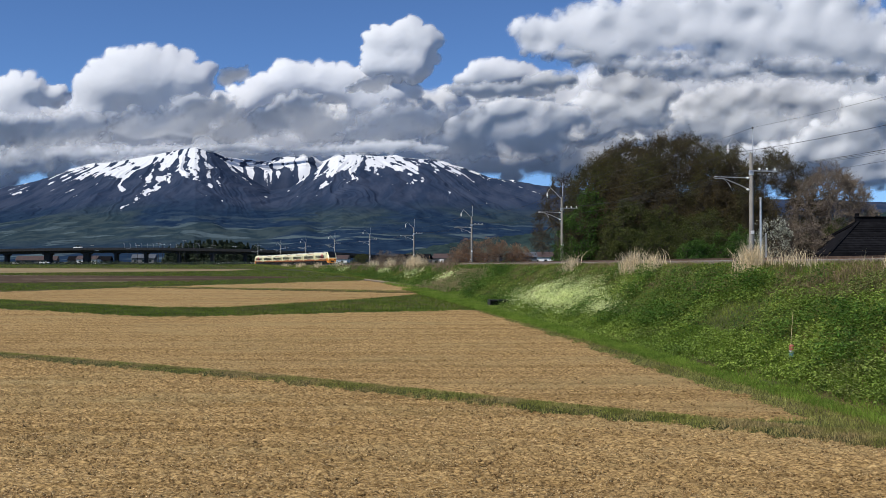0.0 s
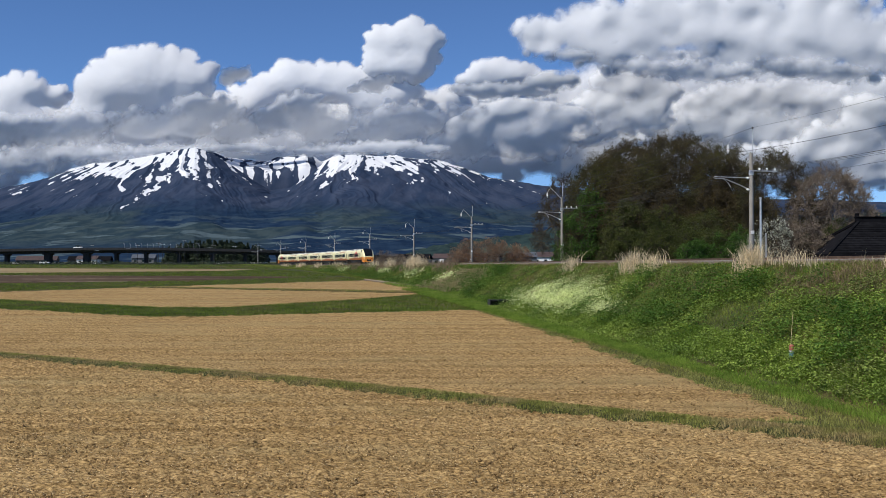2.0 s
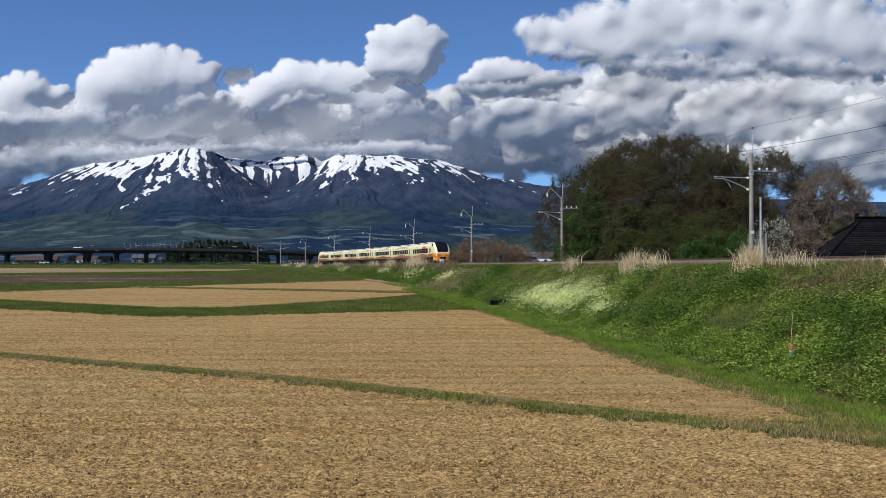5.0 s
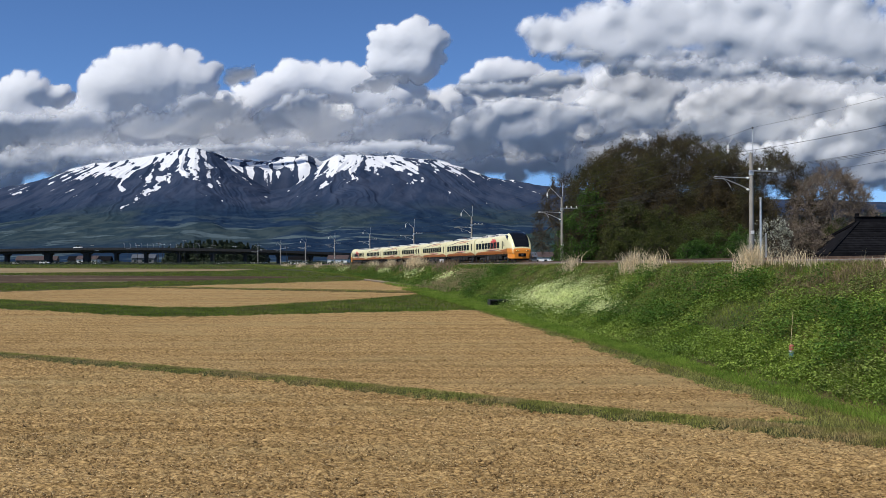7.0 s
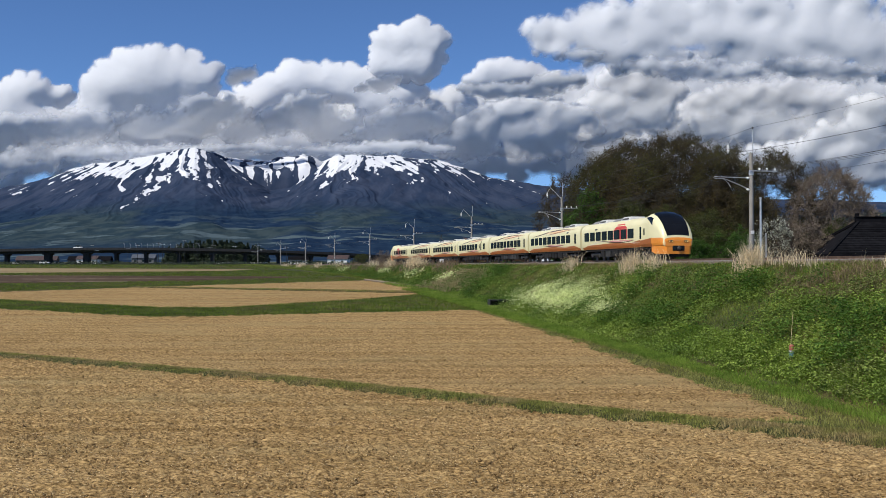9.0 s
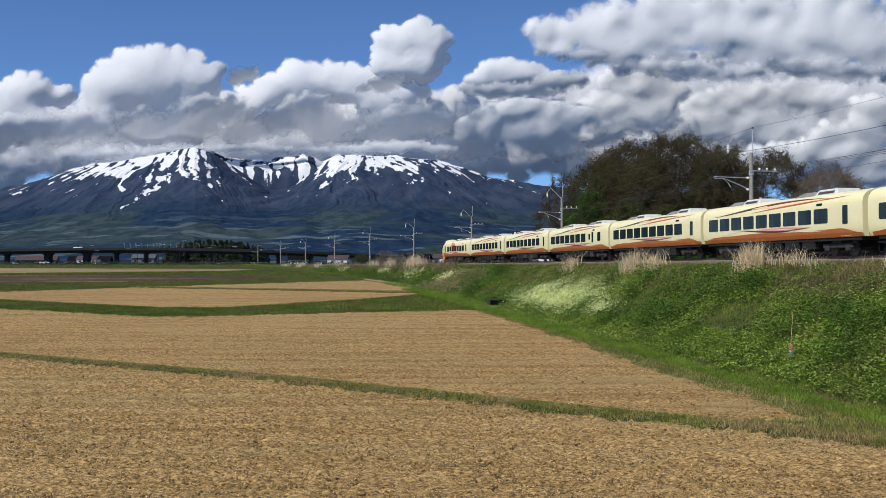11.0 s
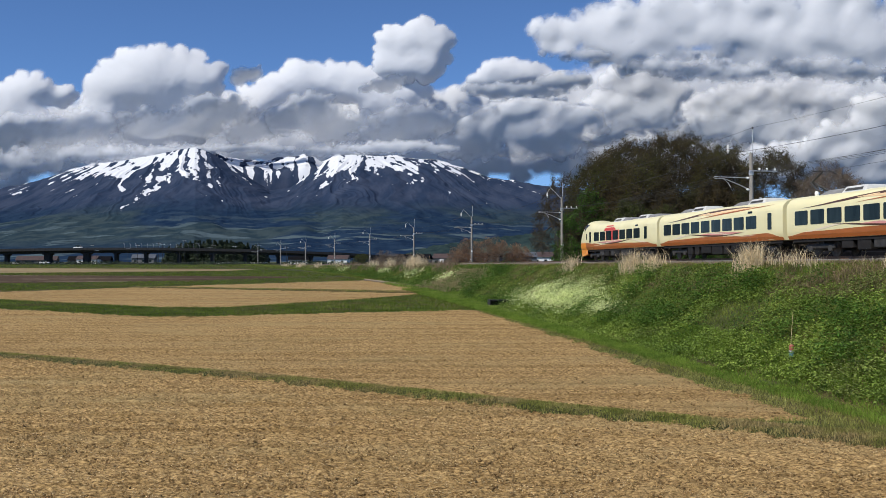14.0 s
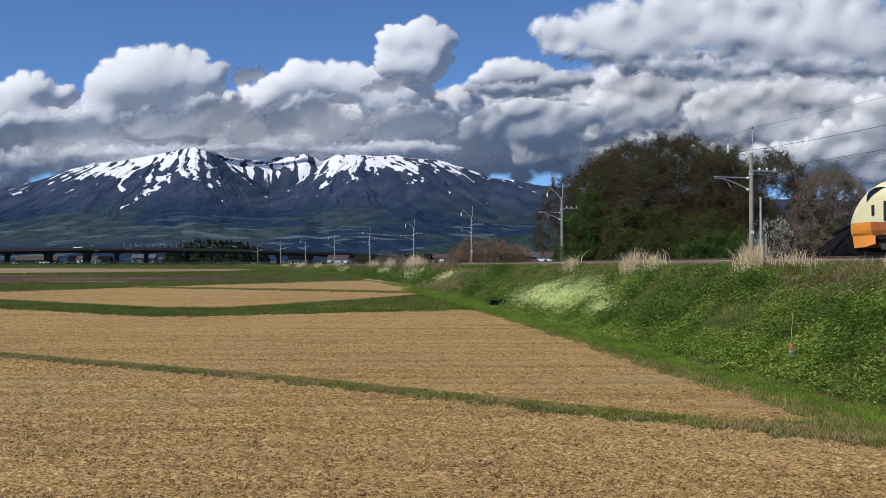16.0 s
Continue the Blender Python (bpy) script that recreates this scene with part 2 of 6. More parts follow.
def ground(x, y):
    x, y = np.asarray(x, float), np.asarray(y, float)
    base, d = plain(y), off_track(x, y)
    left = 5.5 - np.maximum(-d - 3.3, 0) / 1.72
    right = np.maximum(5.5 - np.maximum(d - 3.6, 0) / 2.0, np.minimum(4.4, 5.5))
    bank = np.where(d < 0, left, np.where(y < 620, right, base))
    z = np.maximum(base, bank)
    bumps = (fbm(x / 2.6, y / 2.6) - 0.5) * 0.5 * ((d < -3.2) & (d > -17) & (z > base + 0.15))
    return z + bumps


# ---------------------------------------------------------------- ground
def axis(*runs):
    out = []
    for a, b, step in runs:
        out.extend(np.arange(a, b, step))
    return np.array(out)


def build_ground():
    xs = axis((-3200, -400, 200), (-400, -90, 10), (-90, -40, 2.0), (-40, 45, 0.9), (45, 200, 6), (200, 3400, 200))
    ys = axis((-300, -20, 20), (-20, 24, 4), (24, 180, 0.9), (180, 460, 2.5), (460, 900, 20), (900, 4300, 200))
    gx, gy = np.meshgrid(xs, ys)
    gz = ground(gx, gy)
    n = len(xs)
    a = (np.arange(len(ys) - 1)[:, None] * n + np.arange(n - 1)[None, :]).ravel()
    me = mesh_from("ground", np.stack([gx, gy, gz], -1).reshape(-1, 3), np.stack([a, a + 1, a + n + 1, a + n], 1), True)
    me.materials.append(TURF)
    tagged(new("ground", me), "grassy ground with a railway embankment and field edges", "ground", kind="structure")


def inside(px, py, poly):
    hit = np.zeros(px.shape, bool)
    for (x0, y0), (x1, y1) in zip(poly, poly[1:] + poly[:1]):
        hit ^= ((y0 > py) != (y1 > py)) & (px < (x1 - x0) * (py - y0) / (y1 - y0 + 1e-12) + x0)
    return hit


def field(name, poly, step, rough, material, label, lift=0.02):
    """A patch of tilled soil: a sheet with clods and furrows along the rows."""
    p = np.array(poly)
    xs, ys = np.arange(p[:, 0].min(), p[:, 0].max() + step, step), np.arange(p[:, 1].min(), p[:, 1].max() + step, step)
    gx, gy = np.meshgrid(xs, ys)
    c, s = math.cos(ROW_TURN), math.sin(ROW_TURN)
    u, v = gx * c - gy * s, gx * s + gy * c
    clod = fbm(u / 0.26, v / 0.13, 0, 2) ** 2 * 1.6 + 0.25 * fbm(u / 6, v / 1.1, 3, 2)
    gz = plain(gy) + lift + rough * clod
    n = len(xs)
    a = (np.arange(len(ys) - 1)[:, None] * n + np.arange(n - 1)[None, :]).ravel()
    wob = (fbm(gx / 1.5, gy / 1.5, 5, 3) - 0.5) * 1.2
    keep = inside((gx + wob + step / 2).ravel()[a], (gy + wob + step / 2).ravel()[a], poly)
    a = a[keep]
    f = np.stack([a, a + 1, a + n + 1, a + n], 1)
    count = np.bincount(f.ravel(), minlength=gx.size).reshape(gx.shape)
    gz = np.where(count < 4, plain(gy) - 0.04, gz)
    used, inv = np.unique(f, return_inverse=True)
    me = mesh_from(name, np.stack([gx, gy, gz], -1).reshape(-1, 3)[used], inv.reshape(-1, 4), True)
    me.materials.append(material)
    tagged(new(name, me), label, "field", kind="structure")


build_ground()
field("field_1", [(-30, 57), (-23.2, 52.6), (-6.8, 42.8), (4.2, 34.4), (9, 31.1), (14.0, 27.6), (16, 20), (13, 20.5), (-30, 20.5)], 0.10, 0.14, SOIL, "dry tilled brown field with straw and clods")
field("field_2", [(-50, 71), (-24.3, 54.8), (-7.2, 44.7), (4.4, 36.3), (8.9, 33.3), (12.7, 33.4), (10.4, 44.4), (7.8, 64.6), (3.2, 95.5), (-20.9, 85.7), (-25, 85.7), (-42.9, 97.4), (-60, 106)], 0.25, 0.13, SOIL, "dry tilled brown field behind a grass ridge")
field("field_3", [(-62, 124), (-52.1, 118.2), (-40.1, 109.2), (-28.4, 101), (-21.7, 101), (-9.6, 118.2), (-2.5, 133), (-47.3, 156), (-60.7, 138), (-68, 134)], 0.5, 0.1, SOIL, "narrow tilled brown field")
field("field_4", [(-46.5, 157.8), (-2.0, 136.0), (-0.9, 141), (-14.6, 194.3)], 0.6, 0.1, SOIL, "small tilled field beside the embankment")
field("field_5", [(-125, 180), (-78, 177), (-47.4, 194.3), (-28.3, 222), (-104, 236), (-160, 240)], 1.0, 0.12, SOIL_WET, "dark wet tilled field with water in its furrows")
field("field_6", [(-190, 262), (-114.7, 260.3), (-62.7, 290.7), (-58, 316), (-150, 340.4), (-220, 350)], 1.5, 0.1, SOIL_PALE, "pale dry field in the distance")


# ---------------------------------------------------------------- distance: volcano, foothills
def hazed_mountain_material():
    ma = bpy.data.materials.new("volcano")
    ma.use_nodes = True
    nt = ma.node_tree
    nodes, link = nt.nodes, nt.links.new
    bsdf = nodes["Principled BSDF"]
    bsdf.inputs["Roughness"].default_value, bsdf.inputs["Specular IOR Level"].default_value = 1.0, 0.0
    tc = nodes.new("ShaderNodeTexCoord")

    def grain(scale, stretch, detail=8.0, distortion=0.0):
        mp, n = nodes.new("ShaderNodeMapping"), nodes.new("ShaderNodeTexNoise")
        mp.inputs["Scale"].default_value = stretch
        link(tc.outputs["Object"], mp.inputs[0])
        link(mp.outputs[0], n.inputs["Vector"])
        n.inputs["Scale"].default_value, n.inputs["Detail"].default_value, n.inputs["Distortion"].default_value = scale, detail, distortion
        return n.outputs["Fac"]

    def math_node(op, a, b):
        m = nodes.new("ShaderNodeMath")
        m.operation = op
        for s, v in zip(m.inputs, (a, b)):
            if isinstance(v, float):
                s.default_value = v
            else:
                link(v, s)
        return m.outputs[0]

    def ramp(value, a, b):
        r = nodes.new("ShaderNodeMapRange")
        r.interpolation_type = "SMOOTHSTEP"
        r.inputs["From Min"].default_value, r.inputs["From Max"].default_value = a, b
        link(value, r.inputs["Value"])
        return r.outputs[0]

    def mix(fac, a, b):
        m = nodes.new("ShaderNodeMix")
        m.data_type = "RGBA"
        link(fac, m.inputs[0])
        for s, v in ((m.inputs[6], a), (m.inputs[7], b)):
            if isinstance(v, tuple):
                s.default_value = (*v, 1)
            else:
                link(v, s)
        return m.outputs[2]

    xyz = nodes.new("ShaderNodeSeparateXYZ")
    link(tc.outputs["Object"], xyz.inputs[0])
    z = xyz.outputs[2]
    # Blue air haze and the clouds' shade are put into these slope colours.
    hazed_forest = mix(ramp(grain(1 / 30, (1, 0.5, 1)), 0.35, 0.65), (0.010, 0.023, 0.052), (0.018, 0.036, 0.068))
    hazed_meadow = mix(ramp(grain(1 / 45, (1, 0.5, 2)), 0.4, 0.6), (0.021, 0.038, 0.052), (0.038, 0.057, 0.066))
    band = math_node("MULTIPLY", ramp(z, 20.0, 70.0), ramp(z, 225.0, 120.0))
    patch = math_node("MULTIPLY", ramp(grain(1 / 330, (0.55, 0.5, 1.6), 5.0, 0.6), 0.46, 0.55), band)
    base = mix(patch, hazed_forest, hazed_meadow)
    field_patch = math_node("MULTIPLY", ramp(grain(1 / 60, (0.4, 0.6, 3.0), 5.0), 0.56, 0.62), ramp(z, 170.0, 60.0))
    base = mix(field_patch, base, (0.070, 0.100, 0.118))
    hazed_rock = mix(ramp(grain(1 / 60, (1.6, 0.25, 1)), 0.35, 0.65), (0.023, 0.037, 0.072), (0.040, 0.054, 0.092))
    base = mix(ramp(math_node("ADD", z, math_node("MULTIPLY", grain(1 / 160, (1, 0.5, 1)), 120.0)), 200.0, 290.0), base, hazed_rock)
    cover = nodes.new("ShaderNodeAttribute")
    cover.attribute_name = "snow_cover"
    ragged = math_node("MULTIPLY", math_node("SUBTRACT", grain(1 / 12, (1.0, 0.3, 0.6), 6.0), 0.5), 0.42)
    snow = ramp(math_node("ADD", cover.outputs["Fac"], ragged), -0.015, 0.03)
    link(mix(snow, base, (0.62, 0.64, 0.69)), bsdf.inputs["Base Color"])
    return ma


RIDGE_U = np.array([-0.62, -0.508, -0.441, -0.407, -0.373, -0.34, -0.295, -0.247, -0.216, -0.177, -0.137, -0.12, -0.101, -0.058, -0.0135, 0.02, 0.043, 0.096, 0.15, 0.234, 0.346, 0.459, 0.6])
RIDGE_W = np.array([0.055, 0.068, 0.0776, 0.085, 0.096, 0.103, 0.111, 0.1205, 0.110, 0.1055, 0.112, 0.1055, 0.115, 0.111, 0.1075, 0.098, 0.090, 0.0815, 0.076, 0.071, 0.067, 0.064, 0.06])
# the breach between the two summits, seen in front of the crater wall
FRONT_U = np.array([-0.62, -0.508, -0.441, -0.407, -0.373, -0.34, -0.295, -0.262, -0.247, -0.232, -0.21, -0.19, -0.172, -0.152, -0.135, -0.119, -0.105, -0.09, -0.058, -0.0135, 0.02, 0.043, 0.096, 0.15, 0.234, 0.346, 0.459, 0.6])
FRONT_W = np.array([0.055, 0.068, 0.0776, 0.085, 0.095, 0.102, 0.110, 0.117, 0.119, 0.114, 0.101, 0.087, 0.076, 0.079, 0.091, 0.103, 0.111, 0.112, 0.110, 0.1065, 0.097, 0.089, 0.081, 0.0755, 0.0705, 0.0665, 0.0635, 0.0595])


def build_mountain():
    uu = np.concatenate([np.linspace(-0.62, -0.5, 40), np.linspace(-0.4985, 0.08, 700), np.linspace(0.085, 0.6, 140)])
    tt = np.concatenate([np.linspace(0, 0.45, 90, endpoint=False), np.linspace(0.45, 1, 260), np.linspace(1.01, 1.14, 8)])
    u, t = np.meshgrid(uu, tt)
    y = 1300 + t * 2900
    tip = 0.84  # how far back the front ridge stands
    k = np.clip(t / tip, 0, 1)
    sink = k ** 2.5  # the breach opens only towards the top
    wf = np.interp(u, FRONT_U, FRONT_W) * sink + np.interp(u, RIDGE_U, RIDGE_W) * 0.97 * (1 - sink)
    shape = 0.20 * k + 0.80 * k ** 2.2
    front_h = wf * (1300 + tip * 2900) - 8
    back_h = np.interp(u, RIDGE_U, RIDGE_W) * 4200 - 5
    # ribs and gullies fan out from each summit
    east = smooth(-0.215, -0.13, u + 0.05 * (fbm(u * 18, t * 9, 2.5, 3) - 0.5))
    warp = 0.10 * (fbm(u * 22, t * 12, 6.0, 4) - 0.5)
    spread = 0.22 + 0.9 * (1 - k)
    fans = (u + 0.243) / spread + warp, (u + 0.085) / spread + warp + 3.1
    ribs = (1 - east) * fbm(fans[0] * 34, t * 1.6, 1.0, 5, True) + east * fbm(fans[1] * 34, t * 1.6, 1.0, 5, True)
    knolls = fbm(u * 26, t * 11, 8.0, 4) - 0.5
    steep = k ** 1.6 * smooth(1.0, 0.9, k)
    zf = front_h * (shape + (0.32 - ribs) * 0.065 * steep + knolls * 0.05 * np.sin(k * math.pi))
    past = np.clip((t - tip) / (1 - tip), 0, 1)
    low = np.minimum(zf, front_h * (1 - 0.20 * past))
    wall = back_h * (1 - 0.30 * (1 - past) ** 1.4) * smooth(-0.02, 0.35, past) - 34 * (fbm(u * 60, t * 24, 3.0, 4) - 0.3)
    wall = np.where(t > 1, back_h * (1 - (t - 1) * 0.8), wall)
    z = plain(y) + np.where(t > tip, np.maximum(low, wall), zf)
    # old snow: drifts along the gullies, thinning downhill
    height = (z - 5.6) / y
    streak = (1 - east) * fbm(fans[0] * 58 + 7.7, t * 3.4, 2.0, 4) + east * fbm(fans[1] * 58 + 7.7, t * 3.4, 2.0, 4)
    blot = fbm(u * 120 + t * 20, t * 34 - u * 40, 5.0, 5)
    patch = fbm(u * 13, t * 6, 9.0, 3)
    snow = 1.15 * (streak - 0.5) * (1 - 0.8 * past) + 0.75 * (blot - 0.5) + 0.35 * (patch - 0.5) + np.clip((height - 0.1015) * 12.0, -1, 0.035) + 0.03 * past
    snow += 0.07 * smooth(-0.27, -0.33, u) * smooth(0.080, 0.095, height)
    n = u.shape[1]
    a = (np.arange(u.shape[0] - 1)[:, None] * n + np.arange(n - 1)[None, :]).ravel()
    me = mesh_from("mountain", np.stack([u * y, y, z], -1).reshape(-1, 3), np.stack([a, a + 1, a + n + 1, a + n], 1), True)
    at = me.attributes.new("snow_cover", "FLOAT", "POINT")
    at.data.foreach_set("value", snow.ravel().astype(np.float32))
    me.materials.append(hazed_mountain_material())
    tagged(new("mountain", me), "wide volcano tinted haze-blue, streaked with old snow", "mountain", kind="structure")


# Forest green with the bluish haze of distance mixed into the colour.
FOOTHILL = surface("hazed_forested_foothill", (0.015, 0.028, 0.034), (0.030, 0.050, 0.048), 1 / 14, 1.0, spot=(0.05, 0.072, 0.06), spot_scale=1 / 160, spot_range=(0.55, 0.62), spec=0.0)


def build_foothill(name, u0, u1, dist, height, seed, label):
    u, t = np.meshgrid(np.linspace(u0, u1, 160), np.linspace(0, 1, 40))
    y = dist * (0.85 + 0.3 * t)
    k = (u - u0) / (u1 - u0)
    hump = np.sin(np.clip(k, 0, 1) * math.pi) ** 0.8 * (0.7 + 0.6 * fbm(k * 4, t * 0 + seed, seed, 4))
    z = plain(y) - 2 + height * hump * np.sin(t * math.pi) ** 0.8 + (fbm(u * 300, t * 20, seed, 3) - 0.5) * 8
    n = u.shape[1]
    a = (np.arange(u.shape[0] - 1)[:, None] * n + np.arange(n - 1)[None, :]).ravel()
    me = mesh_from(name, np.stack([u * y, y, z], -1).reshape(-1, 3), np.stack([a, a + 1, a + n + 1, a + n], 1), True)
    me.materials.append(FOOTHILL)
    tagged(new(name, me), label, "hill", kind="structure")


build_mountain()
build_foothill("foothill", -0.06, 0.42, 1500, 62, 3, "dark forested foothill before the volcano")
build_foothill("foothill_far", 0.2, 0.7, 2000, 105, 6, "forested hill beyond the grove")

# ---------------------------------------------------------------- clouds
def cloud_material():
    """White droplets: diffuse with some light let through; the density of the air mass thins its rim."""
    ma = bpy.data.materials.new("cloud")
    ma.use_nodes = True
    nt = ma.node_tree
    nodes, link = nt.nodes, nt.links.new
    d, t, m1, m2, clear, at = (nodes.new("ShaderNode" + n) for n in ("BsdfDiffuse", "BsdfTranslucent", "MixShader", "MixShader", "BsdfTransparent", "Attribute"))
    d.inputs[0].default_value = t.inputs[0].default_value = (0.72, 0.735, 0.77, 1)
    m1.inputs[0].default_value = 0.22
    at.attribute_name = "thickness"
    link(d.outputs[0], m1.inputs[1])
    link(t.outputs[0], m1.inputs[2])
    link(at.outputs["Fac"], m2.inputs[0])
    link(clear.outputs[0], m2.inputs[1])
    link(m1.outputs[0], m2.inputs[2])
    link(m2.outputs[0], nodes["Material Output"].inputs[0])
    nodes.remove(nodes["Principled BSDF"])
    return ma


CLOUD = cloud_material()
DRIFTERS = []
STEP = 0.0015


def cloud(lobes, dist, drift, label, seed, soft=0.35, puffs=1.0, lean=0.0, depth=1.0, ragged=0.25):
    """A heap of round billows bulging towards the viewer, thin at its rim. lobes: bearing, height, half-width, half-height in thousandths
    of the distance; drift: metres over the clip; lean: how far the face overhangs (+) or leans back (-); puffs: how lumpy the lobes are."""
    rng = np.random.default_rng(seed)
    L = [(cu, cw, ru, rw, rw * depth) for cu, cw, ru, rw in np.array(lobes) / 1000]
    small = []
    for cu, cw, ru, rw, deep in L:
        for _ in range(int(26 * puffs * max(1.0, ru / rw))):
            a, r = rng.uniform(0, 2 * math.pi), math.sqrt(rng.random())
            q = rw * rng.uniform(0.2, 0.46)
            stand = math.sqrt(max(0.0, 1 - r * r)) * deep
            small.append((cu + math.cos(a) * r * ru * 0.94, cw + math.sin(a) * r * rw * 0.92, q * 1.2, q, q * 0.55, stand))
    lo = np.array([(cu - ru * 1.6, cw - rw * 1.6) for cu, cw, ru, rw, _ in L]).min(0)
    hi = np.array([(cu + ru * 1.6, cw + rw * 1.6) for cu, cw, ru, rw, _ in L]).max(0)
    us, ws = np.arange(max(lo[0], -0.52), min(hi[0], 0.52), STEP), np.arange(max(lo[1], 0.02), min(hi[1], 0.32), STEP)
    u, w = np.meshgrid(us, ws)
    wu = u + 0.012 * (fbm(u * 40 + seed, w * 46, seed * 3.1, 4) - 0.5)
    ww = w + 0.010 * (fbm(u * 40, w * 46 + seed, seed * 5.3, 4) - 0.5)
    body, total, sharp = np.full(u.shape, -1.5), np.full(u.shape, 1.0), 300.0
    for cu, cw, ru, rw, deep in L:
        r2 = ((wu - cu) / ru) ** 2 + ((ww - cw) / rw) ** 2
        body = np.maximum(body, 1 - r2)
        total += np.exp(sharp * np.sqrt(np.clip(1.25 - r2, 0, None)) * deep) - 1
    for cu, cw, ru, rw, deep, stand in small:
        i0, i1 = np.searchsorted(us, (cu - 1.7 * ru, cu + 1.7 * ru))
        j0, j1 = np.searchsorted(ws, (cw - 1.7 * rw, cw + 1.7 * rw))
        if i1 > i0 and j1 > j0:
            r2 = ((wu[j0:j1, i0:i1] - cu) / ru) ** 2 + ((ww[j0:j1, i0:i1] - cw) / rw) ** 2
            body[j0:j1, i0:i1] = np.maximum(body[j0:j1, i0:i1], 0.55 * (1 - r2))
            total[j0:j1, i0:i1] += (np.exp(sharp * (np.sqrt(np.clip(1 - r2, 0, None)) * deep)) - 1) * np.exp(sharp * 0.80 * stand)
    h = np.log(total) / sharp
    fine = fbm(u * 120 + w * 40, w * 130 - u * 50, seed + 9.5, 5)
    dens = body + ragged * 2.2 * (fine - 0.5) + ragged * 1.6 * (fbm(u * 34, w * 40, seed + 2.5, 3) - 0.5)
    alpha = smooth(0.0, soft, dens)
    for _ in range(3):
        for ax in (0, 1):
            h = (np.roll(h, 1, ax) + np.roll(h, -1, ax) + np.roll(h, 2, ax) + np.roll(h, -2, ax) + h) / 5
    h = h + 0.0010 * puffs * (fine - 0.5) + lean * (w - np.mean([q[1] for q in L]))
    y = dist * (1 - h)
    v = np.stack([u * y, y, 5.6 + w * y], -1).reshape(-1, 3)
    n = len(us)
    a = (np.arange(len(ws) - 1)[:, None] * n + np.arange(n - 1)[None, :]).ravel()
    f = np.stack([a, a + 1, a + n + 1, a + n], 1)
    flat = alpha.ravel()
    f = f[flat[f].max(1) > 0.004]
    used, inv = np.unique(f, return_inverse=True)
    me = mesh_from("cloud", v[used], inv.reshape(-1, 4), True)
    at = me.attributes.new("thickness", "FLOAT", "POINT")
    at.data.foreach_set("value", flat[used].astype(np.float32))
    me.materials.append(CLOUD)
    ob = tagged(new("cloud", me), label, "cloud", "clouds")
    DRIFTERS.append((ob, drift))
    return ob


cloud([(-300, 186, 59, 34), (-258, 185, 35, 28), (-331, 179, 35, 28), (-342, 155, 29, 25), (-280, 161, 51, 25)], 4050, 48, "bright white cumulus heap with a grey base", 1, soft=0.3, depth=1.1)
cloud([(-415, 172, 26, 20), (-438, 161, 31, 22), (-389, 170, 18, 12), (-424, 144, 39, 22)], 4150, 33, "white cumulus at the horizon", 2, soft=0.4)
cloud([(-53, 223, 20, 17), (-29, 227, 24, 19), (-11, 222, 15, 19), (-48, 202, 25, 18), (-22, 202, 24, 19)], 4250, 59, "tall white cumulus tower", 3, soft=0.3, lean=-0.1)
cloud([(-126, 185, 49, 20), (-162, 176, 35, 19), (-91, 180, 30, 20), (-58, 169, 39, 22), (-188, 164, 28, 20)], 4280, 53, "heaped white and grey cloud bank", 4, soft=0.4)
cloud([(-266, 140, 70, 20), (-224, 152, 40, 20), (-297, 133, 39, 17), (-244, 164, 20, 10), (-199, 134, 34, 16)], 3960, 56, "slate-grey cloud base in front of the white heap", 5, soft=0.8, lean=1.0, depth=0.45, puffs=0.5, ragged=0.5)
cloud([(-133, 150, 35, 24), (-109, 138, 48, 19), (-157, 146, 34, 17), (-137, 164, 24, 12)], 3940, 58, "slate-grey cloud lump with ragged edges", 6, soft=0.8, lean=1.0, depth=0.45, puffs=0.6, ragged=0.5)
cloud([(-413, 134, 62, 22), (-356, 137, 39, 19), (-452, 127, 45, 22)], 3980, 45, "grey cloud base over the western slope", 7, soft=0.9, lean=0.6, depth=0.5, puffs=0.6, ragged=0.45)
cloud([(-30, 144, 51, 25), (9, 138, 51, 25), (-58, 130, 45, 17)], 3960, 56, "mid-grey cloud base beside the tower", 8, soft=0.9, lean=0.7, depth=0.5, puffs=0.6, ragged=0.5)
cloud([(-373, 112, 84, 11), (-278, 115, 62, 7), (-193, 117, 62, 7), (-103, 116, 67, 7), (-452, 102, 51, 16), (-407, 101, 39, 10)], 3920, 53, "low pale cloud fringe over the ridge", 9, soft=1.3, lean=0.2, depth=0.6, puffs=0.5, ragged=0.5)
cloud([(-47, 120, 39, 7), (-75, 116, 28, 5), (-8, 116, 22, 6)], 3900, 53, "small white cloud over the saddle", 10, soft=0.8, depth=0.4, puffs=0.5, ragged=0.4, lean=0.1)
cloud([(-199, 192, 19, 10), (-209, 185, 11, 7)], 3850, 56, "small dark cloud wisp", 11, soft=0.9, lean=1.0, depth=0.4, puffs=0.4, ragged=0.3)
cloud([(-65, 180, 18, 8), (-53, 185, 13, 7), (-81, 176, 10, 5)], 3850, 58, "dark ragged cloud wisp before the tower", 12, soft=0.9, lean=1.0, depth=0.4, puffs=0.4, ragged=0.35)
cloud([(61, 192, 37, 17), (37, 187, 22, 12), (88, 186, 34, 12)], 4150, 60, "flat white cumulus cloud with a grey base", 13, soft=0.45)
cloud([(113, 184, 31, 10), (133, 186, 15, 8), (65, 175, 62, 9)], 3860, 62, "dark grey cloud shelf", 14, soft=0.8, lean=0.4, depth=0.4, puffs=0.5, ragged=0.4)
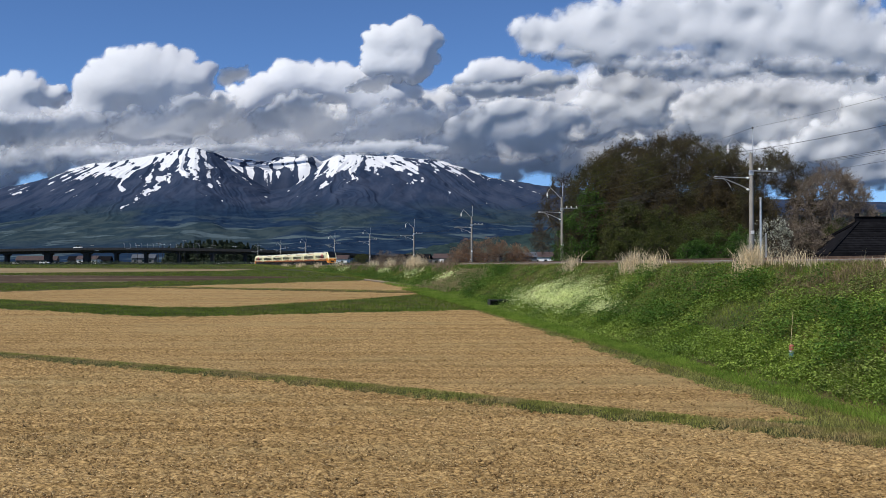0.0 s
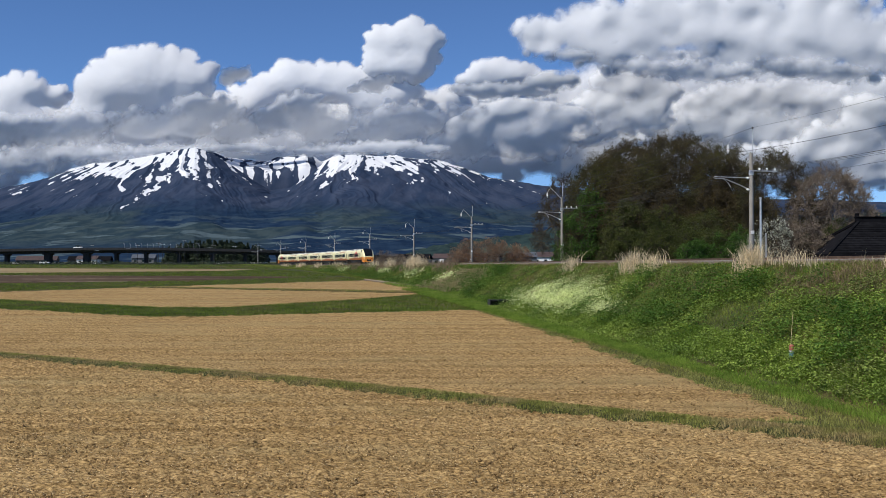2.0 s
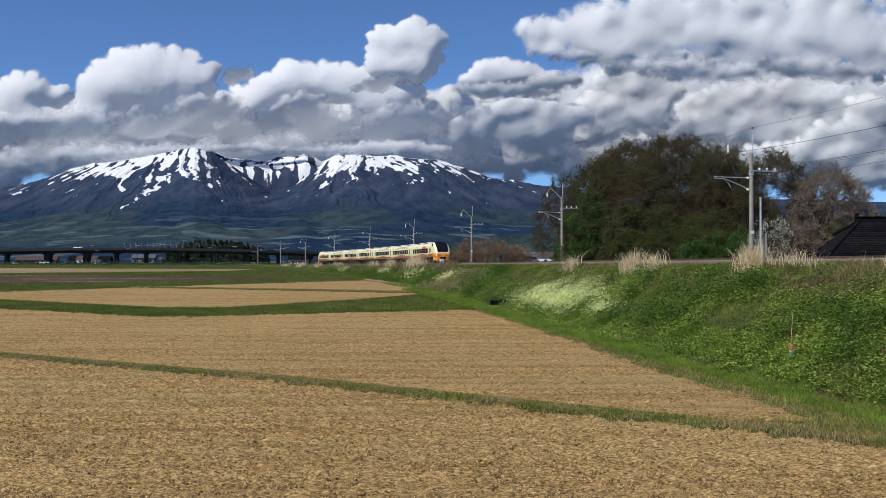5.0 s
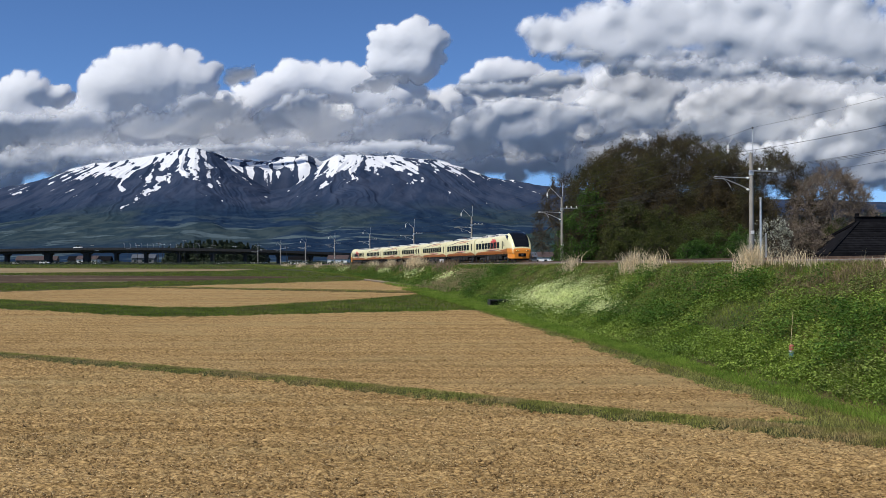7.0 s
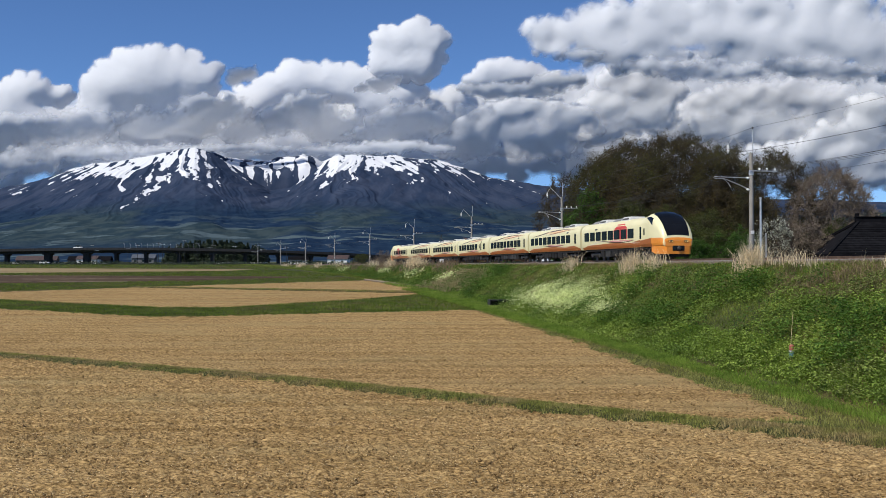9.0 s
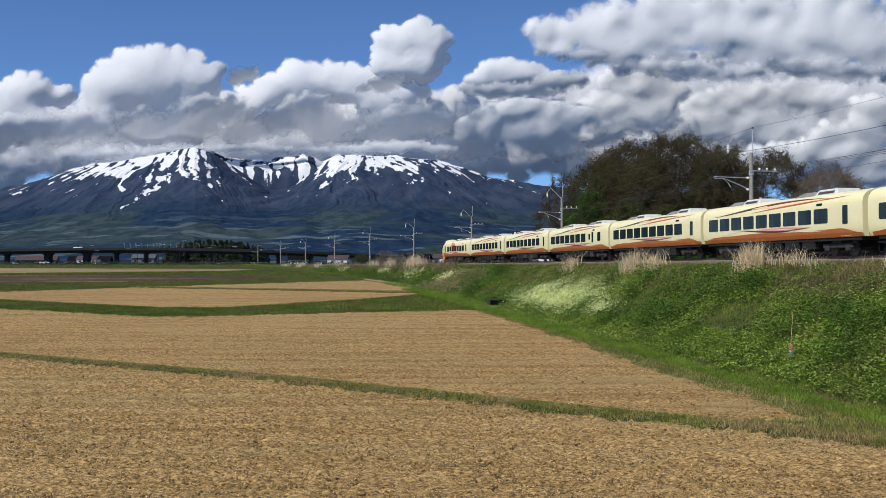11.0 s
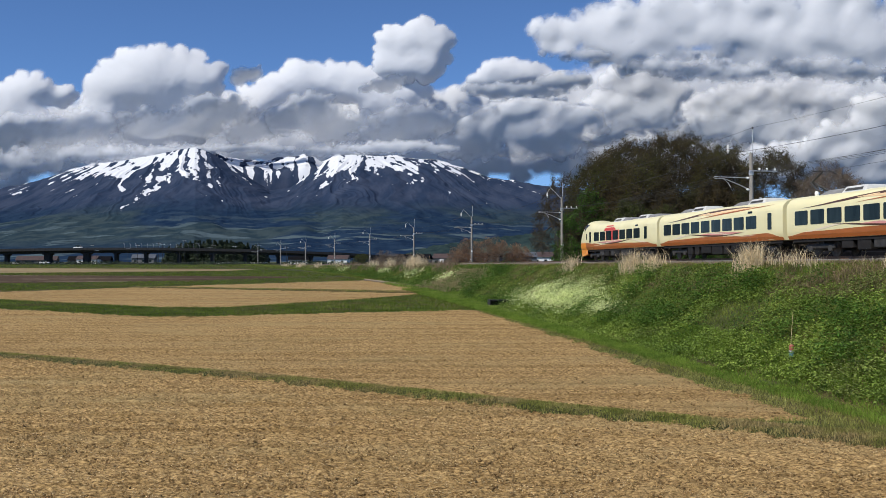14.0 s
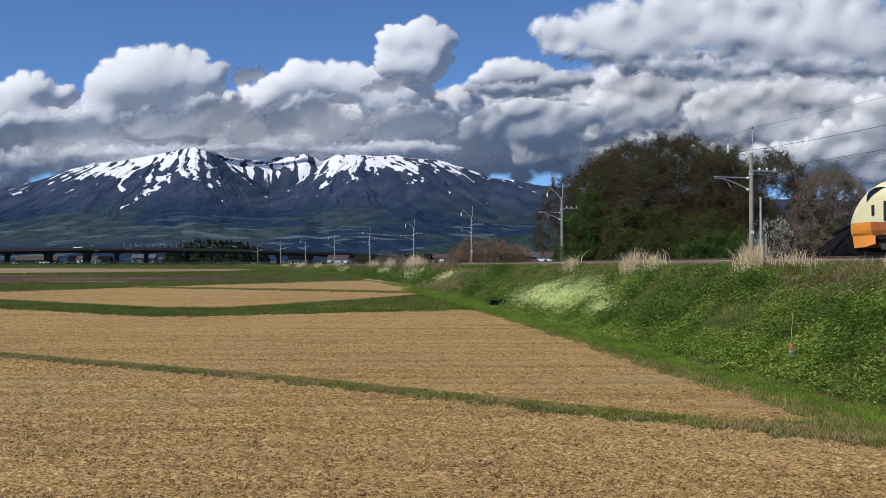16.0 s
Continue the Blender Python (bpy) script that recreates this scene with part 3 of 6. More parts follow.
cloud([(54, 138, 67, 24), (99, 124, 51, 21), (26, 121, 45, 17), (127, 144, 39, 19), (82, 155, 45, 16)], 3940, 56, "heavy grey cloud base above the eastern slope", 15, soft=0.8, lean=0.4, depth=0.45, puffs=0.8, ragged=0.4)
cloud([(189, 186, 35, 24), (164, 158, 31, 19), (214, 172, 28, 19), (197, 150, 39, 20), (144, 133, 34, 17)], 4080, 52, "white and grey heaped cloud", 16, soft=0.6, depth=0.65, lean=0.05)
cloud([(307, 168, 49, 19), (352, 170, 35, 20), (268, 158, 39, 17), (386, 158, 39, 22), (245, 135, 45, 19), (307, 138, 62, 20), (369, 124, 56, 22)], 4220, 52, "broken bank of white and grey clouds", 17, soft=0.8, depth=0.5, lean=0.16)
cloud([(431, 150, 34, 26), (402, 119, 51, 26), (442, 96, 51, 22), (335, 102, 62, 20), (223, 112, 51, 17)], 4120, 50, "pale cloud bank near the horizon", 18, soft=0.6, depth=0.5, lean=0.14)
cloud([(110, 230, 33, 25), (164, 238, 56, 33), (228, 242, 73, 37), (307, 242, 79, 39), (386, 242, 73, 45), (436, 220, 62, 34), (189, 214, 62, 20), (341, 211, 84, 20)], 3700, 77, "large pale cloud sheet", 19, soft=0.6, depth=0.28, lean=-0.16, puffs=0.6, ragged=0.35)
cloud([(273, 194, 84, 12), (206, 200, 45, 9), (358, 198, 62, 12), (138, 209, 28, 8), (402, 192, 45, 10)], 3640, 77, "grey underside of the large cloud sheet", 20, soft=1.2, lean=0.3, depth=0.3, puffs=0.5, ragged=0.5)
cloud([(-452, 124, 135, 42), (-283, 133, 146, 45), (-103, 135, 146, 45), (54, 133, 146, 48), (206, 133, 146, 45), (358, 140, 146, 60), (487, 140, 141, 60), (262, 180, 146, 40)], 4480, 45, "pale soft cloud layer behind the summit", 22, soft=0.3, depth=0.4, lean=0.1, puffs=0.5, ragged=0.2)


# ---------------------------------------------------------------- railway
def build_track():
    line = thing("railway_track", "single railway track of brown rails on ballast", "railway track")
    ss = np.concatenate([np.arange(-170, 200, 4.0), np.arange(200, 600, 10.0)])

    def ribbon(profile, jitter=0.0):
        v, f = [], []
        for s in ss:
            for d, z in profile:
                x, y, a = track(s, d)
                v.append((x, y, z + (random.random() - 0.5) * jitter))
        n = len(profile)
        for i in range(len(ss) - 1):
            for j in range(n - 1):
                f.append((i * n + j, i * n + j + 1, (i + 1) * n + j + 1, (i + 1) * n + j))
        return v, f

    me = mesh_from("ballast_bed", *ribbon([(-3.1, 5.3), (-2.9, 5.52), (-1.75, RAIL_TOP - 0.22), (0, RAIL_TOP - 0.24), (1.75, RAIL_TOP - 0.22), (2.9, 5.52), (3.1, 5.3)], 0.05), False)
    me.materials.append(BALLAST)
    tagged(new("ballast_bed", me), "brown-grey crushed stone bed of the railway", "ballast", kind="structure")
    for d in (-0.535, 0.535):
        prof = [(d - 0.065, RAIL_TOP - 0.15), (d - 0.01, RAIL_TOP - 0.13), (d - 0.01, RAIL_TOP - 0.04), (d - 0.033, RAIL_TOP - 0.035), (d - 0.033, RAIL_TOP), (d + 0.033, RAIL_TOP), (d + 0.033, RAIL_TOP - 0.035), (d + 0.01, RAIL_TOP - 0.04), (d + 0.01, RAIL_TOP - 0.13), (d + 0.065, RAIL_TOP - 0.15)]
        part("rail", mesh_from("rail", *ribbon(prof)), STEEL, line)
    bm = bmesh.new()
    box(bm, -1.0, -0.11, -0.1, 1.0, 0.11, 0.09, 0.02)
    me = bpy.data.meshes.new("sleeper")
    bm.to_mesh(me)
    bm.free()
    for i in range(200):
        x, y, a = track(10 + i * 0.62)
        part("sleeper", me, CONCRETE, line).matrix_world = pose(x, y, RAIL_TOP - 0.25, 0, 0, math.degrees(a))
    # the outer ones, past the two hundred nearest, joined
    v0, f0 = np.array([p.co[:] for p in me.vertices]), [list(p.vertices) for p in me.polygons]
    quads = np.array([q for q in f0 if len(q) == 4])
    vs, fs = [], []
    for i, s in enumerate(np.concatenate([np.arange(-60, 10, 0.62), np.arange(134.5, 300, 0.62)])):
        x, y, a = track(s)
        m = np.array(pose(x, y, RAIL_TOP - 0.25, 0, 0, math.degrees(a)))
        vs.append(v0 @ m[:3, :3].T + m[:3, 3])
        fs.append(quads + i * len(v0))
    ob = part("sleepers", mesh_from("sleepers", np.concatenate(vs), np.concatenate(fs)), CONCRETE, line)
    ob["kind"] = "stuff"


build_track()

# ---------------------------------------------------------------- train
HALF = [(0.0, 1.0), (0.7, 0.977), (1.15, 0.92), (1.38, 0.825), (1.45, 0.71), (1.45, 0.25), (1.40, 0.08), (1.30, 0.0)]
FLOOR, ROOF = 1.04, 3.66
_q = np.concatenate([[0], np.cumsum([math.hypot(b[0] - a[0], (b[1] - a[1]) * 2.62) for a, b in zip(HALF, HALF[1:])])])
_q /= _q[-1]


def section(q, half=1.45, top=ROOF, floor=FLOOR):
    """A point of the body's section: q 0 at the roof's middle, -1 and 1 at the sills."""
    x = np.interp(abs(q), _q, [p[0] for p in HALF]) / 1.45 * half
    z = floor + (top - floor) * np.interp(abs(q), _q, [p[1] for p in HALF])
    return math.copysign(x, q), z


def flank(z):
    """Half-width of the body at a height."""
    k = (z - FLOOR) / (ROOF - FLOOR)
    return float(np.interp(k, [p[1] for p in HALF][::-1], [p[0] for p in HALF][::-1]))


NOSE = [(0.0, 1.55, 1.10), (0.10, 1.95, 1.22), (0.30, 2.35, 1.30), (0.7, 2.88, 1.36), (1.2, 3.34, 1.40), (1.8, 3.72, 1.43), (2.5, 3.96, 1.45), (3.3, 3.94, 1.45), (4.7, 3.66, 1.45)]
QS = [-1, -0.93, -0.86, -0.78, -0.7, -0.6, -0.5, -0.42, -0.34, -0.26, -0.17, -0.08, 0, 0.08, 0.17, 0.26, 0.34, 0.42, 0.5, 0.6, 0.7, 0.78, 0.86, 0.93, 1]


def nose_point(d, q, out=0.0):
    dd, tops, halves = zip(*NOSE)
    x, z = section(q, np.interp(d, dd, halves) + out, np.interp(d, dd, tops) + out)
    return x, z


def shell(rows):
    """A skin through rows of points of equal length."""
    bm = bmesh.new()
    vs = [[bm.verts.new(p) for p in row] for row in rows]
    for a, b in zip(vs, vs[1:]):
        for i in range(len(a) - 1):
            if len({a[i].co.to_tuple(4), a[i + 1].co.to_tuple(4), b[i].co.to_tuple(4), b[i + 1].co.to_tuple(4)}) == 4:
                bm.faces.new((a[i], a[i + 1], b[i + 1], b[i]))
    return bm


def side_panel(side, y0, y1, low, high, out=0.006, n=48, rows=5):
    """A thin painted skin on one side between two heights that vary along the car."""
    pts = []
    for i in range(n + 1):
        y = y0 + (y1 - y0) * i / n
        a, b = low(y), high(y)
        pts.append([(side * (flank(a + (b - a) * j / rows) + out), y, a + (b - a) * j / rows) for j in range(rows + 1)])
    return shell(pts)


def pane(side, y0, y1, z0, z1, out=0.012, r=0.09):
    """A rounded window pane, let into the side with a slim edge."""
    bm = bmesh.new()
    ring = []
    for cy, cz, a0 in ((y1 - r, z1 - r, 0), (y0 + r, z1 - r, 90), (y0 + r, z0 + r, 180), (y1 - r, z0 + r, 270)):
        for k in range(4):
            a = radians(a0 + 30 * k)
            ring.append((cy + r * math.cos(a), cz + r * math.sin(a)))
    front = [bm.verts.new((side * (flank(z) + out), y, z)) for y, z in ring]
    back = [bm.verts.new((side * (flank(z) - 0.02), y, z)) for y, z in ring]
    bm.faces.new(front)
    for i in range(len(ring)):
        j = (i + 1) % len(ring)
        bm.faces.new((front[i], front[j], back[j], back[i]))
    return bm


def smooth_step(a, b, x):
    k = min(max((x - a) / (b - a), 0), 1)
    return k * k * (3 - 2 * k)


def wedge(y0, y1, z0, z1, foot, top, cut0, cut1):
    """A box along y with sloping sides and ends, its upper edges rounded."""
    bm = bmesh.new()
    v = [bm.verts.new(p) for p in ((-foot, y0, z0), (foot, y0, z0), (foot, y1, z0), (-foot, y1, z0), (-top, y0 + cut0, z1), (top, y0 + cut0, z1), (top, y1 - cut1, z1), (-top, y1 - cut1, z1))]
    for q in ((3, 2, 1, 0), (4, 5, 6, 7), (0, 1, 5, 4), (1, 2, 6, 5), (2, 3, 7, 6), (3, 0, 4, 7)):
        bm.faces.new([v[i] for i in q])
    bmesh.ops.bevel(bm, geom=[e for e in bm.edges if max(w.co.z for w in e.verts) > z0 + 0.01], offset=0.05, segments=2, affect="EDGES", profile=0.5)
    return bm


def carriage(kind, m, nose=0, panto=False, seed=0):
    """One car. kind: 'end' or 'middle'; nose: -1 with the cab at -y, 1 at +y."""
    label = "cream and orange express train end car with a black windscreen" if nose else ("cream and tan express train middle car with a pantograph" if panto else "cream and tan express train middle car with dark windows")
    car = thing("train_car", label, "train car", "cars of one train", m)
    y0, y1 = -10.0, 10.0
    if nose:
        y0, y1 = (-6.1, 10.25) if nose < 0 else (-10.25, 6.1)
    f = -nose if nose else 1  # along = f * y, so that the cab end has the lower numbers
    # body shell
    ys = np.linspace(y0, y1, 9)
    rows = [[(section(q)[0], y, section(q)[1]) for q in QS] for y in ys]
    if nose:
        tip = [[(nose_point(d, q)[0], nose * (10.8 - d), nose_point(d, q)[1]) for q in QS] for d, _, _ in NOSE]
        rows = (tip + rows) if nose < 0 else (rows + tip[::-1])
    bm = shell(rows)
    bm.verts.ensure_lookup_table()
    n = len(QS)
    for s in (0, len(rows) - 1):
        try:
            bm.faces.new([bm.verts[s * n + i] for i in range(n)])
        except ValueError:
            pass
    for r in range(len(rows) - 1):
        bm.faces.new((bm.verts[r * n], bm.verts[r * n + n - 1], bm.verts[r * n + 2 * n - 1], bm.verts[r * n + n]))
    body = part("body", bm, CREAM, car, "cream painted body shell", smooth=False)
    me = body.data
    me.polygons.foreach_set("use_smooth", [len(p.vertices) == 4 for p in me.polygons])
    me.set_sharp_from_angle(angle=radians(35))

    def along(a, b):
        a, b = f * a, f * b
        return min(a, b), max(a, b)

    start = -6.1 if nose else -9.95
    stop = 9.95
    for side in (-1, 1):
        def crest(y):
            k = f * y
            rise = smooth_step(stop, stop - 2.6, k)
            if not nose:
                rise *= smooth_step(start, start + 2.2, k)
            wave = 1.50 + 0.12 * math.sin((k - 1.0) * 0.62) + 0.12 * math.cos((k + 1) * 0.62)
            if nose:
                wave = wave + 0.16 * smooth_step(-3, -6.1, k)
            return 1.235 + (wave - 1.235) * rise

        part("lower_stripe", side_panel(side, *along(start, stop), lambda y: 1.15, crest), TAN, car, "tan wave painted along the sill")
        part("sill_stripe", side_panel(side, *along(start, stop), lambda y: FLOOR + 0.005, lambda y: 1.225, 0.008, 8, 2), SILL_ORANGE, car, "thin orange line along the sill")
        # painted swooshes: brown above the windows, pink lens below them
        def swoosh(mid, thick, a, b, material, lab):
            part("swoosh", side_panel(side, *along(a, b), lambda y: mid(f * y) - thick(f * y), lambda y: mid(f * y) + thick(f * y), 0.010, 36, 1), material, car, lab)

        def taper(a, b, w):
            return lambda k: w * math.sin(math.pi * min(max((k - a) / (b - a), 0.02), 0.98))

        if not nose:
            def arch(k):
                return 2.85 + 0.50 * math.sin(math.pi * 0.66 * min(max((8.2 - k) / 15, 0), 1)) ** 1.4

            def rise(k):
                return 2.86 + 0.44 * max((2.6 - k) / 11.4, 0) ** 0.8

            part("swoosh", side_panel(side, *along(-6.4, 4.2), lambda y: max(rise(f * y), arch(f * y) - 0.30 * smooth_step(4.2, -2.0, f * y)), lambda y: max(arch(f * y), rise(f * y) + 0.01), 0.007, 30, 3), PEACH, car, "peach fill between two lines")
            swoosh(rise, taper(-8.8, 2.9, 0.045), -8.8, 2.6, TAN, "tan swoosh line")
            swoosh(arch, taper(-6.8, 8.4, 0.07), -6.6, 8.2, BROWN, "dark brown arching line")
        swoosh(lambda k: 1.69 + 0.03 * math.sin(k * 0.7), taper(-4.6, 2.2, 0.13), -4.6, 2.2, PINK, "pale pink lens-shaped swoosh")
        swoosh(lambda k: 1.69 - 0.13 * math.sin((k + 4.6) * 0.46), taper(-5.0, 5.2, 0.05), -5.0, 5.2, BROWN, "dark brown wavy line")
        swoosh(lambda k: 1.60 + 0.17 * math.sin((k + 2.4) * 0.55), taper(-6.4, 0.9, 0.035), -6.4, 0.9, PALE_LINE, "pale curved line")
        swoosh(lambda k: 1.45 + 0.32 * smooth_step(8, 4, k), taper(3.4, 8.2, 0.06), 3.4, 8.2, PALE_LINE, "pale curved line")
        # doors and windows
        if nose:
            if nose < 0:
                spans = [(-4.5 + 1.76 * i, -4.5 + 1.76 * i + 1.46) for i in range(8)]
                doors, slim = [(-6.35, -5.95)], [(-7.1, -6.85)]
            else:
                spans = [(-5.9 + 1.80 * i, -5.9 + 1.80 * i + 1.46) for i in range(7)]
                doors, slim = [(-7.35, -6.85), (7.4, 8.0)], [(-8.4, -8.15)]
        elif kind == "mixed":
            spans = [(-3.2 + 1.80 * i, -3.2 + 1.80 * i + 1.50) for i in range(7)] + [(-7.75, -6.85)]
            doors, slim = [(-5.65, -5.15)], [(-4.65, -4.2)]
        else:
            spans = [(-6.6 + 1.77 * i, -6.6 + 1.77 * i + 1.46) for i in range(9)]
            doors, slim = [(-8.6, -8.1)], []
        for i, (a, b) in enumerate(spans):
            if nose and i in ((1, 2) if nose < 0 else (2, 3)):
                part("window_surround", pane(side, *along(a - 0.17, b + 0.17), 1.84, 2.74, 0.009, 0.05), RED, car, "red painted window surround")
            part("window", pane(side, *along(a, b), 1.86, 2.70, 0.016), GLASS, car)
        for a, b in doors:
            w = part("door", pane(side, *along(a - 0.18, b + 0.2), 1.10, 2.95, 0.011, 0.06), CREAM, car, "cream sliding door")
            part("door_window", pane(side, *along(a, b), 1.75, 2.78, 0.017, 0.05), GLASS, w)
            part("door_strip", pane(side, *along(b + 0.22, b + 0.27), 1.12, 3.02, 0.018, 0.01), PALE_LINE, w)
        for a, b in slim:
            part("window", pane(side, *along(a, b), 2.05, 2.62, 0.016, 0.05), GLASS, car, "slim dark window")
        part("destination_display", pane(side, *along(-6.0 if not nose else 5.3, -5.4 if not nose else 5.9), 2.88, 3.02, 0.014, 0.03), GLASS, car)
        if nose:
            part("emblem", side_panel(side, *along(-2.9, 0.3), lambda y: 2.76, lambda y: 2.76 + 0.26 * smooth_step(-3.2, -2.3, f * y) * smooth_step(0.6, -0.3, f * y), 0.012, 16, 3), RED, car, "red crest painted above the windows")
            part("emblem", side_panel(side, *along(-2.3, -0.4), lambda y: 3.10, lambda y: 3.20, 0.012, 10, 1), RED, car, "thin red bar above the crest")
    # roof: air conditioners, walkway strip
    units = [(-1.9, 0.4), (4.3, 6.6)] if nose else [(-6.6, -4.2), (2.6, 5.0)]
    for a, b in units:
        lo, hi = along(a, b)
        u = part("air_conditioner", wedge(lo, hi, 3.5, 3.88, 0.92, 0.66, 0.22, 0.22), UNIT_WHITE, car, "pale grey roof air conditioner with sloping sides")
        part("grille", wedge(lo + 0.35, hi - 0.35, 3.62, 3.76, 0.885, 0.785, 0.03, 0.03), RUBBER, u, "dark air slot")
        lo, hi = along(b, b + 2.6)
        part("duct", wedge(lo, hi, 3.5, 3.82, 0.88, 0.60, *((0.1, 0.9) if f > 0 else (0.9, 0.1))), ROOF_GREY, car, "grey roof duct falling away at its end")
    if panto:
        p = f * 8.2
        pan = part("pantograph", tube(tube(tube(tube(bmesh.new(), [(-0.4, p, 3.85), (-0.1, p + 1.3, 4.45), (-0.1, p + 1.4, 4.5)], 0.06), [(0.4, p, 3.85), (0.1, p + 1.3, 4.45), (0.1, p + 1.4, 4.5)], 0.06), [(0, p + 1.4, 4.5), (0, p + 0.2, 5.05)], 0.055), [(-0.9, p + 0.2, 4.92), (-0.6, p + 0.2, 5.06), (0.6, p + 0.2, 5.06), (0.9, p + 0.2, 4.92)], 0.035), GEAR, car, "grey raised pantograph")
        for q in (-0.5, 0.5):
            part("insulator", tube(bmesh.new(), [(q, p, 3.55), (q, p, 3.72), (q, p, 3.86)], [0.1, 0.13, 0.09], 8), PORCELAIN, pan, "white insulator")
    # gangway bellows
    for e in (-1, 1):
        if nose and e == nose:
            continue
        part("gangway", box(bmesh.new(), -1.1, e * (10.0 if not nose else 10.25) - 0.02, 1.1, 1.1, e * 10.29, 3.3, 0.05), RUBBER, car, "dark rubber gangway bellows")
    # running gear
    for bogie_y in (-6.9, 6.9):
        bogie = part("bogie", box(box(box(bmesh.new(), -1.05, bogie_y - 1.5, 0.45, -0.85, bogie_y + 1.5, 0.72, 0.05), 0.85, bogie_y - 1.5, 0.45, 1.05, bogie_y + 1.5, 0.72, 0.05), -1.0, bogie_y - 0.3, 0.5, 1.0, bogie_y + 0.3, 0.95, 0.04), GEAR, car, "grey bogie frame")
        for w in (-1.05, 1.05):
            wheel = part("wheelset", tube(tube(tube(bmesh.new(), [(-0.62, 0, 0), (-0.5, 0, 0)], 0.43, 20), [(0.5, 0, 0), (0.62, 0, 0)], 0.43, 20), [(-0.6, 0, 0), (0.6, 0, 0)], 0.08, 8), WHEEL_STEEL, bogie, "worn steel wheels on an axle")
            wheel.location = (0, bogie_y + w, 0.43)
            WHEELS.append(wheel)
        for sx in (-1.0, 1.0):
            for q in (-1.05, 1.05):
                part("axle_box", box(bmesh.new(), sx - 0.1, bogie_y + q - 0.2, 0.28, sx + 0.1, bogie_y + q + 0.2, 0.62, 0.05), GEAR, bogie)
    part("underframe", box(bmesh.new(), -1.25, -9.6 if nose >= 0 else -8.2, 0.86, 1.25, 9.6 if nose <= 0 else 8.2, 1.06), UNDER, car, "dark underframe with shade put into its colour")
    rng = random.Random(seed)
    y = -4.8
    while y < 4.4:
        ln = rng.uniform(0.7, 1.9)
        part("equipment_box", box(bmesh.new(), -1.22, y, rng.uniform(0.28, 0.45), 1.22, min(y + ln, 4.9), 0.9, 0.04), rng.choice([UNDER, UNDER, GEAR, UNDER]), car, "underfloor equipment box")
        y += ln + rng.uniform(0.1, 0.45)
    if nose:
        cab(car, nose)
    return car


def cab(car, nose):
    """Windscreen, orange lower face, lights and coupler of an end car."""
    def skin(d0, d1, qs, out, n=10):
        rows = []
        for i in range(n + 1):
            d = d0 + (d1 - d0) * i / n
            rows.append([(nose_point(d, q, out)[0], nose * (10.8 + out - d), nose_point(d, q, out)[1]) for q in qs])
        return shell(rows)

    part("windscreen", skin(0.10, 2.55, np.linspace(-0.30, 0.30, 21), 0.02), SCREEN, car, "large black wraparound windscreen", smooth=True)
    for e in (-1, 1):
        pts = []
        for i in range(9):
            d = 1.95 + 1.5 * i / 8
            top = 0.385
            pts.append([(nose_point(d, e * (top + (0.54 - top) * (1 - i / 8) * j / 3 + 0.002 * j), 0.015)[0], nose * (10.8 - d), nose_point(d, e * (top + (0.54 - top) * (1 - i / 8) * j / 3 + 0.002 * j), 0.015)[1]) for j in range(4)])
        part("cab_window", shell(pts), SCREEN, car, "small black triangular cab window")
        # orange cheek at the front, falling back into the tan wave
        for d0, d1, paint, lab in ((0.0, 2.3, ORANGE, "orange lower cab side"), (2.3, 4.75, TAN, "tan lower cab side")):
            rows = []
            for i in range(11):
                d = d0 + (d1 - d0) * i / 10
                top = np.interp(d, [0, 0.3, 2.3, 4.75], [1.56, 1.74, 1.76, 1.60])
                row = []
                for j in range(6):
                    z = FLOOR + (top - FLOOR) * j / 5
                    dd, tops, halves = zip(*NOSE)
                    k = (z - FLOOR) / (np.interp(d, dd, tops) - FLOOR)
                    x = np.interp(k, [p[1] for p in HALF][::-1], [p[0] for p in HALF][::-1]) / 1.45 * np.interp(d, dd, halves)
                    row.append((e * (x + 0.012), nose * (10.8 + 0.012 - d), z))
                rows.append(row)
            part("cab_cheek", shell(rows), paint, car, lab)
        lamp = part("headlight", box(bmesh.new(), e * 0.66 - 0.20, nose * 10.72, 1.36, e * 0.66 + 0.20, nose * 10.86, 1.52, 0.05), SCREEN, car, "dark headlight housing")
        for k in (-0.10, 0.10):
            part("bulb", tube(bmesh.new(), [(e * 0.66 + k, nose * 10.85, 1.44), (e * 0.66 + k, nose * 10.875, 1.44)], 0.045, 12), HEADLIGHT if nose < 0 else TAILLIGHT, lamp, "lit lamp")
        part("skirt", shell([[(e * 0.0, nose * 10.8, 0.42), (e * 0.0, nose * 10.8, 1.06)], [(e * 0.95, nose * 10.74, 0.42), (e * 0.98, nose * 10.8, 1.06)], [(e * 1.2, nose * 10.4, 0.42), (e * 1.24, nose * 10.5, 1.06)], [(e * 1.32, nose * 9.2, 0.45), (e * 1.33, nose * 9.2, 1.06)], [(e * 1.3, nose * 8.3, 0.62), (e * 1.3, nose * 8.3, 1.06)]]), ORANGE, car, "orange front skirt")
    part("front_band", skin(0.0, 0.05, np.linspace(-1, 1, 25), 0.016, 4), ORANGE, car, "orange band under the windscreen")
    part("front_panel", box(bmesh.new(), -1.08, nose * 10.70, 1.03, 1.08, nose * 10.82, 1.52, 0.03), ORANGE, car, "orange lower front")
    part("coupler_cover", box(bmesh.new(), -0.52, nose * 10.70, 0.66, 0.52, nose * 10.835, 1.12, 0.06), SCREEN, car, "dark coupler opening")
